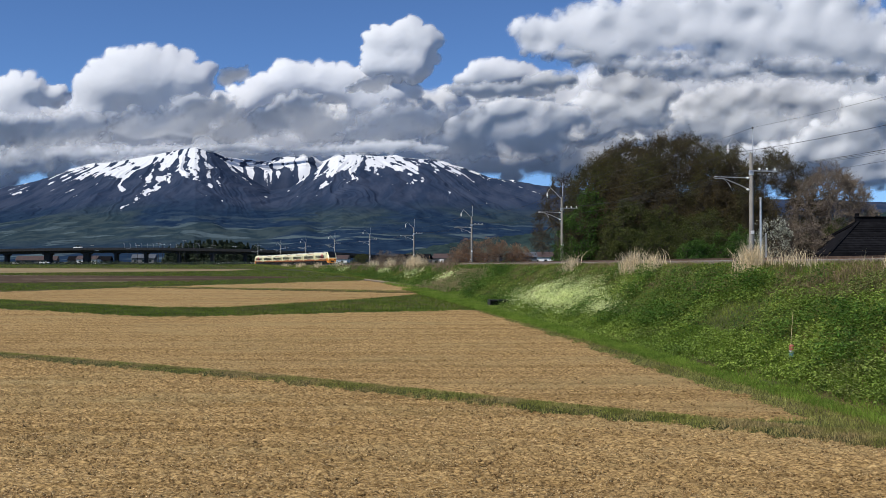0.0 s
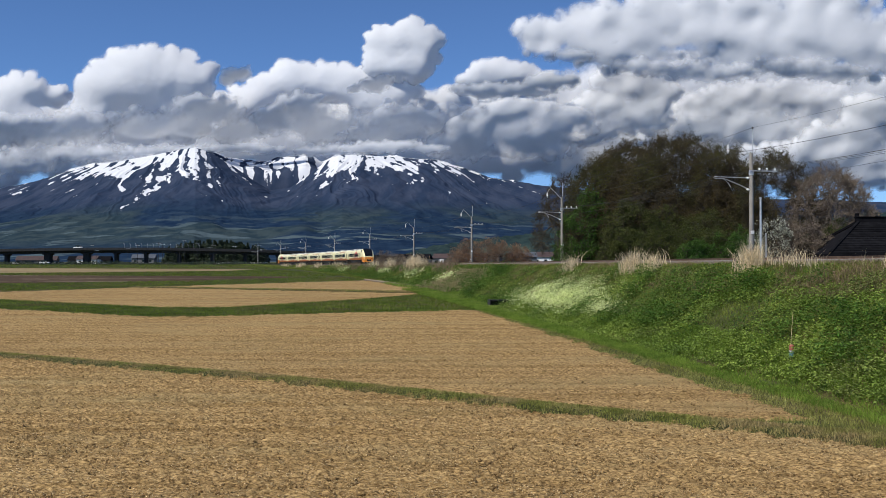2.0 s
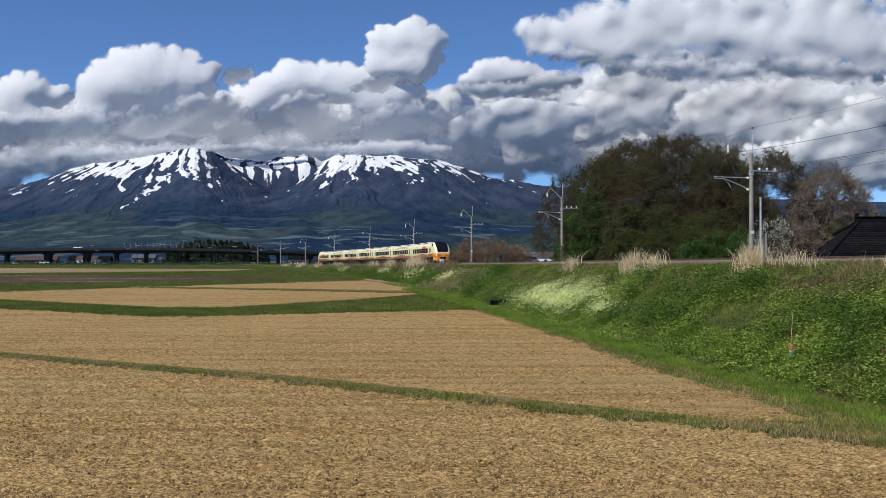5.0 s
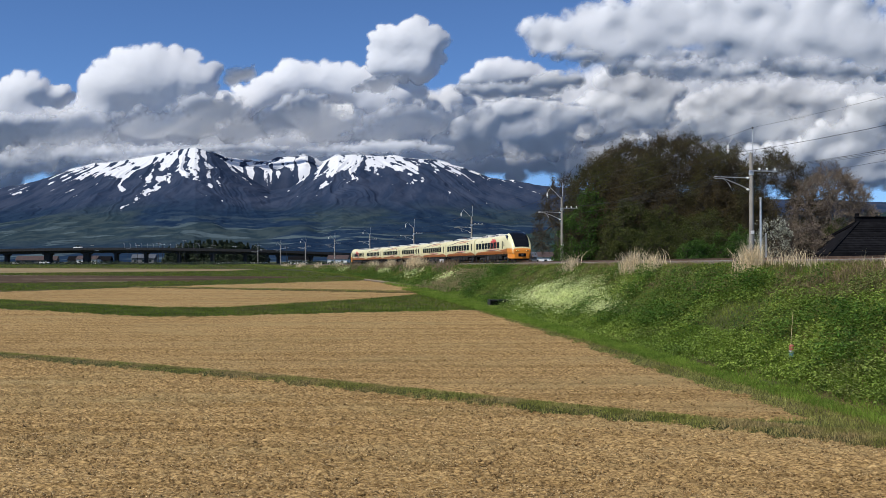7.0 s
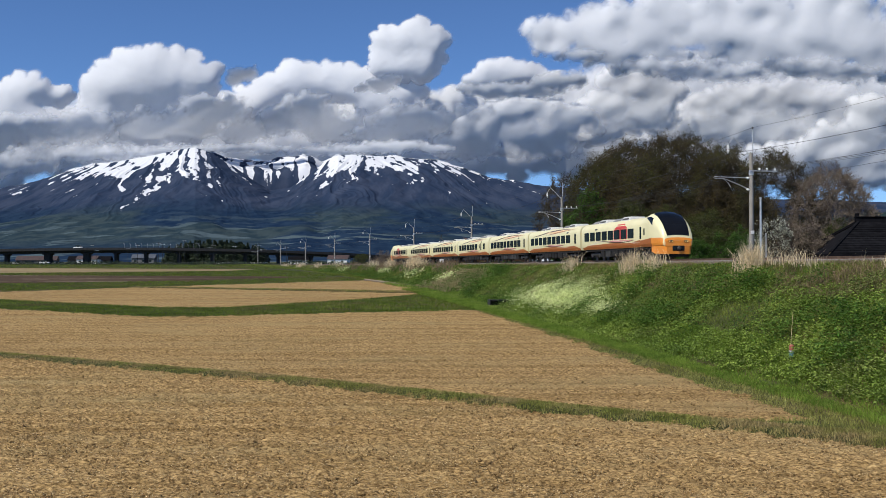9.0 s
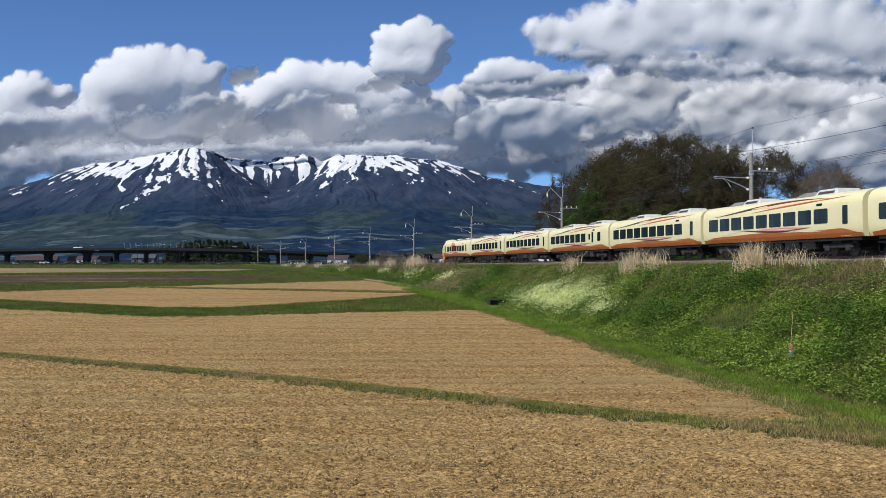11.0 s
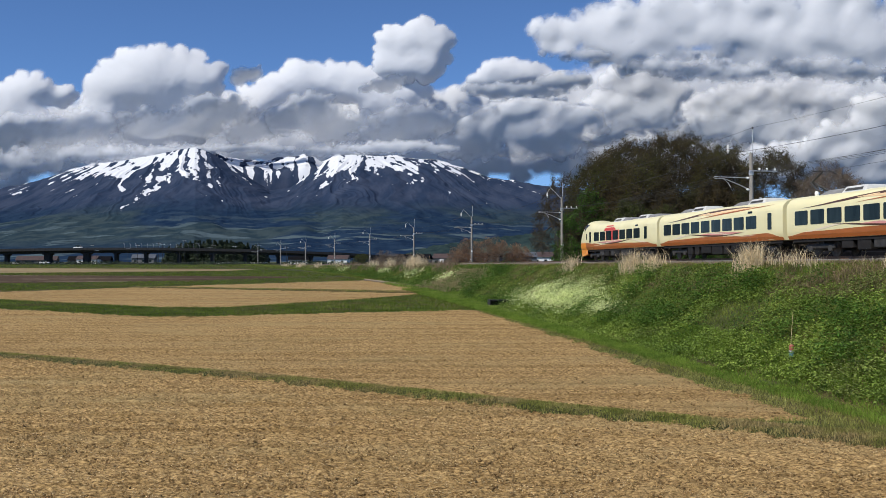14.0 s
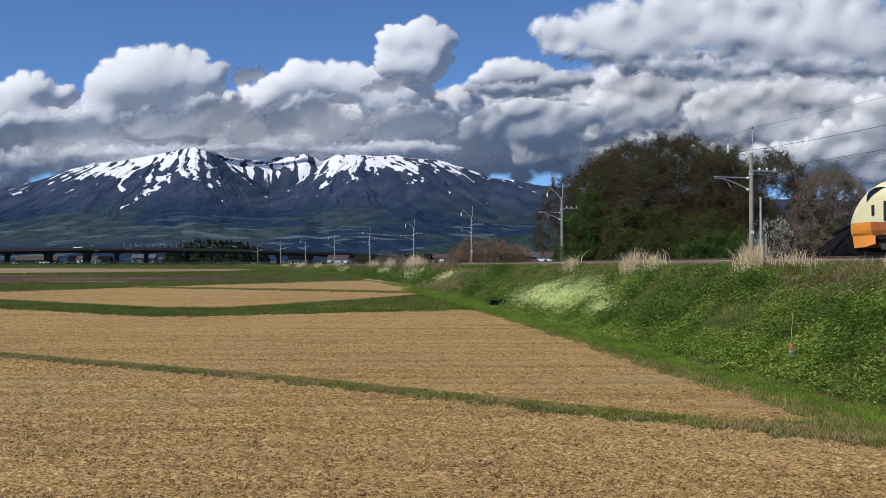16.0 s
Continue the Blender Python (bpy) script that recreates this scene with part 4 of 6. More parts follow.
    part("coupler", tube(bmesh.new(), [(0, nose * 10.6, 0.88), (0, nose * 11.0, 0.88), (0, nose * 11.06, 0.88)], [0.13, 0.17, 0.1], 10), GEAR, car, "grey coupler head")
    part("snow_plough", box(bmesh.new(), -1.0, nose * 10.4, 0.2, 1.0, nose * 10.6, 0.44, 0.04), UNDER, car)


HEADLIGHT = glow("lit_headlight", (1.0, 0.60, 0.20), 1.3)
TAILLIGHT = surface("tail_lamp", (0.25, 0.02, 0.02), (0.3, 0.03, 0.03), 2.0, 0.2)
WHEELS = []
CARS = []


def line_place(t):
    """Where the train's rear end stands up the line at t seconds."""
    return 421.48 - 25.015 * t + 0.1125 * (t - 8) ** 2 / 2


def car_pose(i, t):
    back = 10.5 if i == 0 else (134.0 if i == 6 else 21 + 20.5 * (i - 1) + 10.25)
    s = line_place(t) - back
    (xa, ya, _), (xb, yb, _) = track(s - 6.9), track(s + 6.9)
    return pose((xa + xb) / 2, (ya + yb) / 2, RAIL_TOP, 0, 0, math.degrees(math.atan2(xa - xb, yb - ya)))


for i in range(7):
    if i == 2:
        CARS.append(carriage("middle", car_pose(i, 0), 0, True, i))
    elif i in (0, 6):
        CARS.append(carriage("end", car_pose(i, 0), 1 if i == 0 else -1, False, i))
    else:
        CARS.append(carriage("mixed" if i == 3 else "middle", car_pose(i, 0), 0, False, i))


def motions():
    for i, car in enumerate(CARS):
        walk(car, [(t, car_pose(i, t)) for t in range(0, 17)])
    for ob, drift in DRIFTERS:
        walk(ob, [(0, pose(-drift / 2, 0, 0)), (8, pose(0, 0, 0)), (16, pose(drift / 2, 0, 0))])


# ---------------------------------------------------------------- plants
def blades(name, base, height, width, lean, material, label, category, seed, droop=0.35, group="", top_kind="stuff"):
    """Many grass blades: each a bent tapering strip."""
    rng = np.random.default_rng(seed)
    n = len(base)
    h, w = height * rng.uniform(0.55, 1.25, n), width * rng.uniform(0.7, 1.3, n)
    a, b = rng.uniform(0, 2 * math.pi, n), rng.uniform(0, 2 * math.pi, n)
    side = np.stack([np.cos(a), np.sin(a), np.zeros(n)], 1) * w[:, None] / 2
    out = np.stack([np.cos(b), np.sin(b), np.zeros(n)], 1) * (h * lean * rng.uniform(0.2, 1.0, n))[:, None]
    up = np.array([0, 0, 1.0])
    mid = base + out * 0.4 + up * (h * 0.55)[:, None]
    tip = base + out * (1 + droop) + up * (h * (1 - droop * lean * 0.5))[:, None]
    v = np.stack([base - side, base + side, mid + side * 0.7, mid - side * 0.7, tip], 1).reshape(-1, 3)
    k = np.arange(n)[:, None] * 5
    f = np.concatenate([k + [0, 1, 2], k + [0, 2, 3], k + [3, 2, 4]], 0)
    me = mesh_from(name, v, f)
    me.materials.append(material)
    return tagged(new(name, me), label, category, group, kind=top_kind)


def leaves_mesh(name, centre, size, rng, flat=0.5):
    """Small diamond leaves, turned by chance; flat: how far they face upwards."""
    n = len(centre)
    d = rng.normal(size=(n, 3))
    d[:, 2] *= 1 - flat
    d /= np.linalg.norm(d, axis=1)[:, None]
    e = np.cross(d, rng.normal(size=(n, 3)) * (1 - flat) + np.array([0, 0, flat + 1e-3]))
    e /= np.linalg.norm(e, axis=1)[:, None] + 1e-9
    s = (size * rng.uniform(0.6, 1.4, n))[:, None]
    bend = np.cross(d, e) * s * 0.15
    v = np.stack([centre - d * s, centre + e * s * 0.6 - bend, centre + d * s, centre - e * s * 0.6 - bend], 1).reshape(-1, 3)
    k = np.arange(n)[:, None] * 4
    return mesh_from(name, v, np.concatenate([k + [0, 1, 2], k + [0, 2, 3]], 0))


def leaf_stuff(name, centre, size, material, label, category, seed, flat=0.6):
    me = leaves_mesh(name, centre, size, np.random.default_rng(seed), flat)
    me.materials.append(material)
    return tagged(new(name, me), label, category, kind="stuff")


def on_bank(n, s0, s1, d0, d1, seed, near=1.0):
    """Points on the embankment, denser towards the camera."""
    rng = np.random.default_rng(seed)
    k = rng.random(n)
    s = ((s0 + 40) * ((s1 + 40) / (s0 + 40)) ** k - 40) if near else s0 + (s1 - s0) * k
    x, y, _ = track(s, rng.uniform(d0, d1, n))
    return np.stack([x, y, ground(x, y) - 0.02], 1)


def in_poly(n, poly, seed, near=True):
    rng = np.random.default_rng(seed)
    p = np.array(poly)
    x = rng.uniform(p[:, 0].min(), p[:, 0].max(), n * 3)
    lo, hi = p[:, 1].min(), p[:, 1].max()
    y = lo * (hi / lo) ** rng.random(n * 3)
    k = inside(x, y, poly)
    x, y = x[k][:n], y[k][:n]
    return np.stack([x, y, ground(x, y) - 0.02], 1)


def clumped(p, seed, scale, keep):
    """Keeps the points that fall into noisy patches."""
    n = fbm(p[:, 0] / scale + seed, p[:, 1] / scale, seed * 1.7, 3)
    return p[n > np.quantile(n, 1 - keep)]


# ridges between the fields
def ridge(name, line, half, high, label):
    pts = []
    for (xa, ya), (xb, yb) in zip(line, line[1:]):
        n = max(2, int(math.hypot(xb - xa, yb - ya) / 0.4))
        pts += [(xa + (xb - xa) * i / n, ya + (yb - ya) * i / n) for i in range(n)]
    pts = np.array(pts)
    d = np.gradient(pts, axis=0)
    d /= np.linalg.norm(d, axis=1)[:, None]
    nrm = np.stack([-d[:, 1], d[:, 0]], 1)
    rows, m = [], 9
    for j in range(m):
        k = -1 + 2 * j / (m - 1)
        wob = half * (1 + 0.5 * (fbm(pts[:, 0] / 1.2, pts[:, 1] / 1.2, 3 + np.sign(k), 3) - 0.5))
        q = pts + nrm * (k * wob)[:, None]
        z = plain(q[:, 1]) - 0.04 + high * (1 - k ** 4) * (0.75 + 0.5 * fbm(q[:, 0] / 0.8, q[:, 1] / 0.8, 9, 2))
        rows.append(np.column_stack([q, z]))
    v = np.stack(rows, 1).reshape(-1, 3)
    a = (np.arange(len(pts) - 1)[:, None] * m + np.arange(m - 1)[None, :]).ravel()
    me = mesh_from(name, v, np.stack([a, a + 1, a + m + 1, a + m], 1), True)
    me.materials.append(TURF)
    tagged(new(name, me), label, "ridge", kind="structure")
    return pts, nrm


def ridge_grass(pts, nrm, n, half, high, height, width, material, label, seed):
    rng = np.random.default_rng(seed)
    w = 1 / np.maximum(pts[:, 1], 1)
    i = rng.choice(len(pts), n, p=w / w.sum())
    k = rng.uniform(-1, 1, n)
    q = pts[i] + nrm[i] * (k * half)[:, None] + rng.normal(size=(n, 2)) * 0.12
    z = plain(q[:, 1]) + high * 0.9 * np.clip(1 - np.abs(k) ** 4, 0, 1) + 0.01
    blades("ridge_grass", np.column_stack([q, z]), height, width, 0.6, material, label, "grass", seed)


line_a = [(-34, 60.0), (-23.6, 53.4), (-7.0, 43.3), (4.25, 35.0), (9.0, 31.8), (14.5, 28.2), (22, 23)]
pts, nrm = ridge("ridge_1", line_a, 0.85, 0.20, "low earth ridge between two fields")
ridge_grass(pts, nrm, 46000, 1.05, 0.18, 0.12, 0.020, RIDGE_GRASS, "dull green and straw grass on a field ridge", 21)
line_b = [(-48.5, 157), (-3, 135)]
pts, nrm = ridge("ridge_2", line_b, 0.6, 0.22, "low ridge between far fields")
ridge_grass(pts, nrm, 3000, 0.7, 0.2, 0.2, 0.06, RIDGE_GRASS, "dry grass on a far field ridge", 22)

# grass and weeds
PATH = [(-75, 124), (-52.1, 118.2), (-40.1, 109.2), (-28.4, 101), (-21.7, 101), (-9.6, 118.2), (-2.5, 133), (3.5, 118), (5.8, 97), (3.2, 95.5), (-20.9, 85.7), (-25, 85.7), (-42.9, 97.4), (-62, 107)]
blades("path_grass", in_poly(42000, PATH, 31), 0.20, 0.045, 0.5, PATH_GRASS, "fresh green grass on a farm path", "grass", 31)
for poly, n, high, wide, seed in (([(-110, 150), (-62, 140.5), (-47.3, 158), (-14.6, 195.5), (-8, 200), (-26, 224), (-47.4, 193), (-78, 176), (-110, 178)], 18000, 0.24, 0.10, 36),
                                  ([(-160, 241), (-104, 237), (-28, 223), (-20, 240), (-57, 318), (-62, 289), (-114, 259), (-190, 261)], 11000, 0.30, 0.18, 37),
                                  ([(-220, 352), (-150, 342), (-57, 319), (-40, 330), (-60, 480), (-260, 480)], 9000, 0.36, 0.28, 38)):
    blades("far_grass", in_poly(n, poly, seed), high, wide, 0.5, PATH_GRASS, "dark green grass between far fields", "grass", seed)
VERGE = [(11.7, 34.0), (10.0, 44.4), (7.4, 64.6), (2.9, 95.3), (6.0, 97), (10.9, 64), (14.4, 40), (17, 33), (24, 26), (20, 21), (12.9, 27.3), (11.2, 31.2), (9.6, 33.2)]
blades("verge_grass", in_poly(80000, VERGE, 32), 0.17, 0.022, 0.6, VERGE_GRASS, "mixed green and dry grass along the field edge", "grass", 32)
blades("toe_grass", on_bank(90000, 0, 120, -13.0, -9.0, 33), 0.40, 0.024, 0.6, LUSH_GRASS, "lush bright grass at the foot of the embankment", "grass", 33)
blades("bank_grass", on_bank(130000, 0, 240, -10.5, -3.2, 34), 0.36, 0.024, 0.7, GRASS, "green grass covering the embankment", "grass", 34)
blades("far_bank_grass", on_bank(16000, 150, 430, -9, -2.6, 35), 0.55, 0.08, 0.6, GRASS, "rough grass on the far embankment", "grass", 35)


def weeds(n, s0, s1, d0, d1, seed, per, radius, high, size, material, label, keep=0.6):
    p = clumped(on_bank(n, s0, s1, d0, d1, seed), seed, 2.2, keep)
    rng = np.random.default_rng(seed)
    c = np.repeat(p, per, 0) + rng.normal(size=(len(p) * per, 3)) * np.array([radius, radius, 0])
    c[:, 2] += high * rng.uniform(0.15, 1.0, len(c))
    leaf_stuff("weeds", c, size, material, label, "weeds", seed, 0.7)


weeds(11000, 0, 150, -11.5, -3.8, 41, 24, 0.24, 0.42, 0.060, WEED, "broad-leaved green weeds on the embankment", 0.7)
weeds(1100, 0, 110, -10.5, -4.6, 42, 110, 0.42, 1.15, 0.068, LEAF, "tall dark-green weed clumps on the embankment", 0.3)
weeds(1500, 90, 260, -9.5, -3.5, 43, 26, 0.5, 0.9, 0.11, LEAF, "green weeds on the far embankment", 0.5)
dry = clumped(on_bank(40000, 0, 170, -6.0, -2.6, 44), 3, 3.0, 0.5)
blades("dry_grass", dry, 0.5, 0.03, 0.8, surface("straw_grass", (0.15, 0.112, 0.058), (0.29, 0.22, 0.12), 1.0, 0.8, island=0.4, translucent=0.3), "straw-coloured dead grass among the green", "grass", 44)
dead = clumped(on_bank(18000, 95, 130, -9.5, -4.5, 45), 5, 4.0, 0.6)
blades("brown_grass", dead, 0.75, 0.045, 0.9, surface("brown_grass", (0.26, 0.20, 0.11), (0.42, 0.34, 0.20), 1.0, 0.8, island=0.4, translucent=0.3), "brown lodged grass on the embankment shoulder", "grass", 45)


def blossoms(s, d, rs, rd, n, size, seed, label):
    rng = np.random.default_rng(seed)
    q = rng.normal(size=(n, 2)) * 0.5
    x, y, _ = track(s + q[:, 0] * rs, d + q[:, 1] * rd)
    c = np.stack([x, y, ground(x, y) + rng.uniform(0.35, 0.85, n)], 1)
    leaf_stuff("blossom_patch", clumped(c, seed, 1.2, 0.75), size, BLOSSOM, label, "flowers", seed, 0.6)


blossoms(60, -8.4, 11, 1.5, 15000, 0.05, 51, "pale yellow-green blossoming weeds in a patch")
blossoms(53, -8.4, 7, 1.6, 9000, 0.05, 52, "pale yellow-green blossoming weeds in a patch")
blossoms(46, -9.0, 6, 0.8, 3000, 0.042, 53, "pale white blossoming weeds")
blossoms(57, -6.2, 9, 0.9, 1800, 0.042, 54, "pale white blossoming weeds")
for s, d, n, seed in ((181, -5.6, 420, 55), (150, -5.9, 420, 56), (118, -6.6, 420, 57), (235, -5.2, 260, 58)):
    blossoms(s, d, 7, 1.2, n, 0.14, seed, "pale blossoming weeds on the far embankment")


def reeds(s, d, rs, rd, n, high, seed, group="dead reed clumps"):
    rng = np.random.default_rng(seed)
    q = rng.normal(size=(n, 2)) * 0.45
    x, y, _ = track(s + q[:, 0] * rs, d + q[:, 1] * rd)
    blades("reed_clump", np.stack([x, y, ground(x, y) - 0.03], 1), high, 0.028 + 0.00018 * s, 0.38, REED, "tall straw-coloured dead reed clump beside the track", "reeds", seed, 0.5, group)


for s, d, rs, rd, n, high, seed in ((31.3, -3.9, 1.2, 0.7, 420, 1.8, 61), (33.0, -3.5, 1.2, 0.5, 150, 1.5, 62), (28.6, -3.3, 2.2, 0.4, 60, 1.3, 63), (26.5, -3.3, 3, 0.4, 70, 1.2, 64), (51.8, -4.0, 1.6, 0.8, 360, 1.6, 65), (47.6, -3.8, 1.8, 0.7, 330, 1.5, 66), (19, -3.3, 4, 0.4, 40, 1.0, 67),
                                   (68, -4.1, 2.0, 0.8, 200, 1.5, 68), (160, -4.0, 5, 1.2, 520, 2.6, 69), (152, -4.0, 5, 1.0, 200, 2.0, 70), (184, -3.8, 5, 1.0, 220, 2.2, 71), (205, -3.6, 8, 1.0, 160, 1.7, 72), (255, -3.6, 10, 1.2, 160, 1.5, 73), (285, -3.6, 8, 1.0, 140, 1.4, 74), (316, -3.6, 7, 1.0, 180, 1.5, 75), (345, -3.6, 8, 1.0, 140, 1.3, 76)):
    reeds(s, d, rs, rd, n, high, seed)
far_reed = clumped(on_bank(5000, 125, 240, -5.2, -3.0, 77), 7, 6.0, 0.7)
blades("brown_weeds", far_reed, 1.3, 0.06, 0.5, surface("dead_brown_weeds", (0.17, 0.12, 0.075), (0.30, 0.22, 0.14), 1.0, 0.8, island=0.4, translucent=0.3), "dead brown weeds along the track", "weeds", 77)
blades("crest_grass", clumped(on_bank(24000, 0, 190, -3.9, -2.35, 79), 9, 2.5, 0.8), 0.42, 0.035, 0.6, GRASS, "rough grass along the edge of the ballast", "grass", 79)
behind = on_bank(6000, -5, 110, 3.4, 6.5, 78)
blades("trackside_grass", behind, 0.6, 0.035, 0.5, GRASS, "grass on the far side of the track", "grass", 78)

# clods of earth lying on the tilled rows
def clods(n, poly, near, far, seed, label):
    rng = np.random.default_rng(seed)
    y = near * (far / near) ** rng.random(n)
    x = rng.uniform(-0.47, 0.47, n) * y
    c, s = math.cos(ROW_TURN), math.sin(ROW_TURN)
    u, v = x * c - y * s, x * s + y * c
    rows = fbm(u / 7, v / 0.9, 12, 3)
    keep = inside(x, y, poly) & (rows > 0.42 + 0.2 * (rng.random(n) - 0.5))
    x, y = x[keep], y[keep]
    m = len(x)
    r = 0.014 + 0.038 * rng.random(m) ** 2.5
    at = np.stack([x, y, plain(y) + 0.085 + rng.uniform(0, 0.05, m)], 1)
    star = np.array([(1, 0, 0), (0, 1, 0), (-1, 0, 0), (0, -1, 0), (0, 0, 0.8), (0, 0, -0.8)])
    q = star[None] * rng.uniform(0.6, 1.35, (m, 6, 1)) + rng.normal(size=(m, 6, 3)) * 0.15
    a = rng.uniform(0, 2 * math.pi, m)
    q = np.stack([q[..., 0] * np.cos(a)[:, None] - q[..., 1] * np.sin(a)[:, None], q[..., 0] * np.sin(a)[:, None] + q[..., 1] * np.cos(a)[:, None], q[..., 2]], -1)
    k = np.arange(m)[:, None] * 6
    f = np.concatenate([k + t for t in ((0, 1, 4), (1, 2, 4), (2, 3, 4), (3, 0, 4), (1, 0, 5), (2, 1, 5), (3, 2, 5), (0, 3, 5))], 0)
    me = mesh_from("soil_clods", (at[:, None] + q * r[:, None, None]).reshape(-1, 3), f)
    me.materials.append(CLOD)
    tagged(new("soil_clods", me), label, "soil", kind="stuff")


CLOD = surface("clod", (0.14, 0.088, 0.038), (0.40, 0.27, 0.125), 3.0, 0.95, island=0.45, spec=0.1)
clods(60000, [(-28, 56), (-23.2, 52.0), (-6.8, 42.3), (4.2, 34.0), (9, 30.7), (13.5, 27.4), (13, 18), (-28, 18)], 21, 54, 83, "brown clods of earth on the tilled field")
clods(26000, [(-30, 61), (-24.3, 55.8), (-7.2, 45.5), (4.4, 37.1), (8.9, 34.0), (12.2, 34.0), (10.0, 44.4), (8.6, 56), (-30, 66)], 33, 66, 84, "brown clods of earth behind the grass ridge")

# straw scattered on the near field
rng = np.random.default_rng(81)
n = 60000
y = 21 * (56 / 21) ** rng.random(n)
x = rng.uniform(-0.47, 0.47, n) * y
keep = inside(x, y, [(-28, 56), (-23.2, 52.0), (-6.8, 42.3), (4.2, 34.0), (9, 30.7), (13.5, 27.4), (13, 18), (-28, 18)])
u, v = x * math.cos(ROW_TURN) - y * math.sin(ROW_TURN), x * math.sin(ROW_TURN) + y * math.cos(ROW_TURN)
keep &= fbm(u / 9, v / 0.8, 21, 3) > 0.46 + 0.22 * (rng.random(n) - 0.4)
x, y = x[keep], y[keep]
leaf_stuff("straw_litter", np.stack([x, y, plain(y) + 0.05 + 0.13 * rng.uniform(0.35, 0.9, len(x))], 1), 0.019, surface("straw", (0.40, 0.30, 0.15), (0.60, 0.47, 0.27), 2.0, 0.8, island=0.4), "bits of pale straw on tilled soil", "straw", 81, 0.75)


# ---------------------------------------------------------------- trees
def strands(paths, sides=4):
    """Tubes along many paths; each path: points with a radius each."""
    vs, fs, count = [], [], 0
    ang = np.arange(sides) * 2 * math.pi / sides
    for p, r in paths:
        d = np.gradient(p, axis=0)
        d /= np.linalg.norm(d, axis=1)[:, None] + 1e-9
        ref = np.array([0.37, 0.81, 0.45])
        a = np.cross(d, ref)
        a /= np.linalg.norm(a, axis=1)[:, None] + 1e-9
        b = np.cross(d, a)
        v = p[:, None, :] + (a[:, None, :] * np.cos(ang)[None, :, None] + b[:, None, :] * np.sin(ang)[None, :, None]) * r[:, None, None]
        m = len(p)
        k = (np.arange(m - 1)[:, None] * sides + np.arange(sides)[None, :]).ravel()
        k2 = (np.arange(m - 1)[:, None] * sides + (np.arange(sides)[None, :] + 1) % sides).ravel()
        vs.append(v.reshape(-1, 3))
        fs.append(np.stack([k, k2, k2 + sides, k + sides], 1) + count)
        count += m * sides
    return np.concatenate(vs), np.concatenate(fs)


def curve(a, b, sag, rng, n=6, wob=0.06):
    t = np.linspace(0, 1, n)[:, None]
    p = a + (b - a) * t + np.array([0, 0, 1.0]) * sag * np.linalg.norm(b - a) * t * (1 - t)
    j = rng.normal(size=(n, 3)) * wob * np.linalg.norm(b - a)
    j[0] = j[-1] = 0
    return p + j


def tree(x, y, height, radius, seed, bark, leaf, label, limbs=46, twigs=9, leaves=9000, leaf_size=0.10, crown_from=0.28, trunks=1, category="tree", group="", ground_z=None, twig_radius=0.014, lean=(0, 0), droop=0.0):
    """A trunk that forks into limbs reaching through a domed crown, twigs at their ends and small leaves."""
    rng = np.random.default_rng(seed)
    z0 = float(ground(x, y)) - 0.1 if ground_z is None else ground_z
    ob = thing("tree" if category == "tree" else "shrub", label, category, group, pose(x, y, z0))
    wood, ends = [], []
    forks = []
    for k in range(trunks):
        off = rng.normal(size=3) * np.array([radius * 0.12, radius * 0.12, 0]) * (trunks > 1)
        top = np.array([lean[0], lean[1], height * rng.uniform(0.5, 0.62)]) + off * 3
        p = curve(off, top, 0, rng, 8, 0.03)
        r = np.linspace(0.022, 0.010, 8) * height / math.sqrt(trunks) * 1.1
        r[0] *= 1.5
        wood.append((p, r))
        forks.append((p, r))
    dome = np.array([radius, radius, height * (1 - crown_from) * 0.72])
    heart = np.array([lean[0], lean[1], height * crown_from + height * (1 - crown_from) * 0.28])

    def hold(e):
        k = np.linalg.norm((e - heart) / dome)
        limit = 0.97 + 0.1 * rng.random()
        if k > limit:
            e = heart + (e - heart) * limit / k
        e[2] = max(e[2], 0.25)
        return e

    for i in range(limbs):
        q = rng.normal(size=3)
        q /= np.linalg.norm(q)
        q[2] = abs(q[2]) if rng.random() < 0.75 else q[2] * 0.5
        reach = rng.uniform(0.55, 1.0) ** 0.5
        ch = height * (1 - crown_from)
        c = np.array([lean[0], lean[1], height * crown_from + ch * 0.28])
        end = c + q * reach * np.array([radius, radius, ch * 0.72])
        end[2] = max(end[2], height * 0.12)
        p, r = forks[i % trunks]
        j = int(rng.integers(2, 8))
        b = curve(p[j], end, 0.22 - droop, rng, 7, 0.05)
        rr = np.linspace(min(r[j] * 0.75, 0.012 * height), 0.02, 7)
        wood.append((b, rr))
        ends.append(b[-1])
        for w in range(twigs):
            st = b[int(rng.integers(3, 7))]
            d = (end - c) / (np.linalg.norm(end - c) + 1e-6) * 0.7 + rng.normal(size=3) * 0.75
            d /= np.linalg.norm(d)
            e = st + d * radius * rng.uniform(0.16, 0.36)
            e = hold(e)
            tw = curve(st, e, 0.1, rng, 3, 0.09)
            wood.append((tw, np.linspace(0.022, twig_radius, 3)))
            ends.append(e)
            for s in range(2):
                st2 = tw[int(rng.integers(1, 3))]
                d2 = d + rng.normal(size=3) * 0.8
                d2 /= np.linalg.norm(d2)
                e2 = st2 + d2 * radius * rng.uniform(0.07, 0.17)
                e2 = hold(e2)
                wood.append((curve(st2, e2, 0.1, rng, 3, 0.1), np.linspace(twig_radius, twig_radius * 0.7, 3)))
                ends.append(e2)
    part("trunk", mesh_from("trunk", *strands(wood[:trunks], 10), True), bark, ob, "dark trunk")
    part("branchwork", mesh_from("branchwork", *strands(wood[trunks:], 3), True), bark, ob)
    leaves, leaf_size = int(leaves * 1.35), leaf_size * 0.95
    if leaves:
        e = np.array(ends)
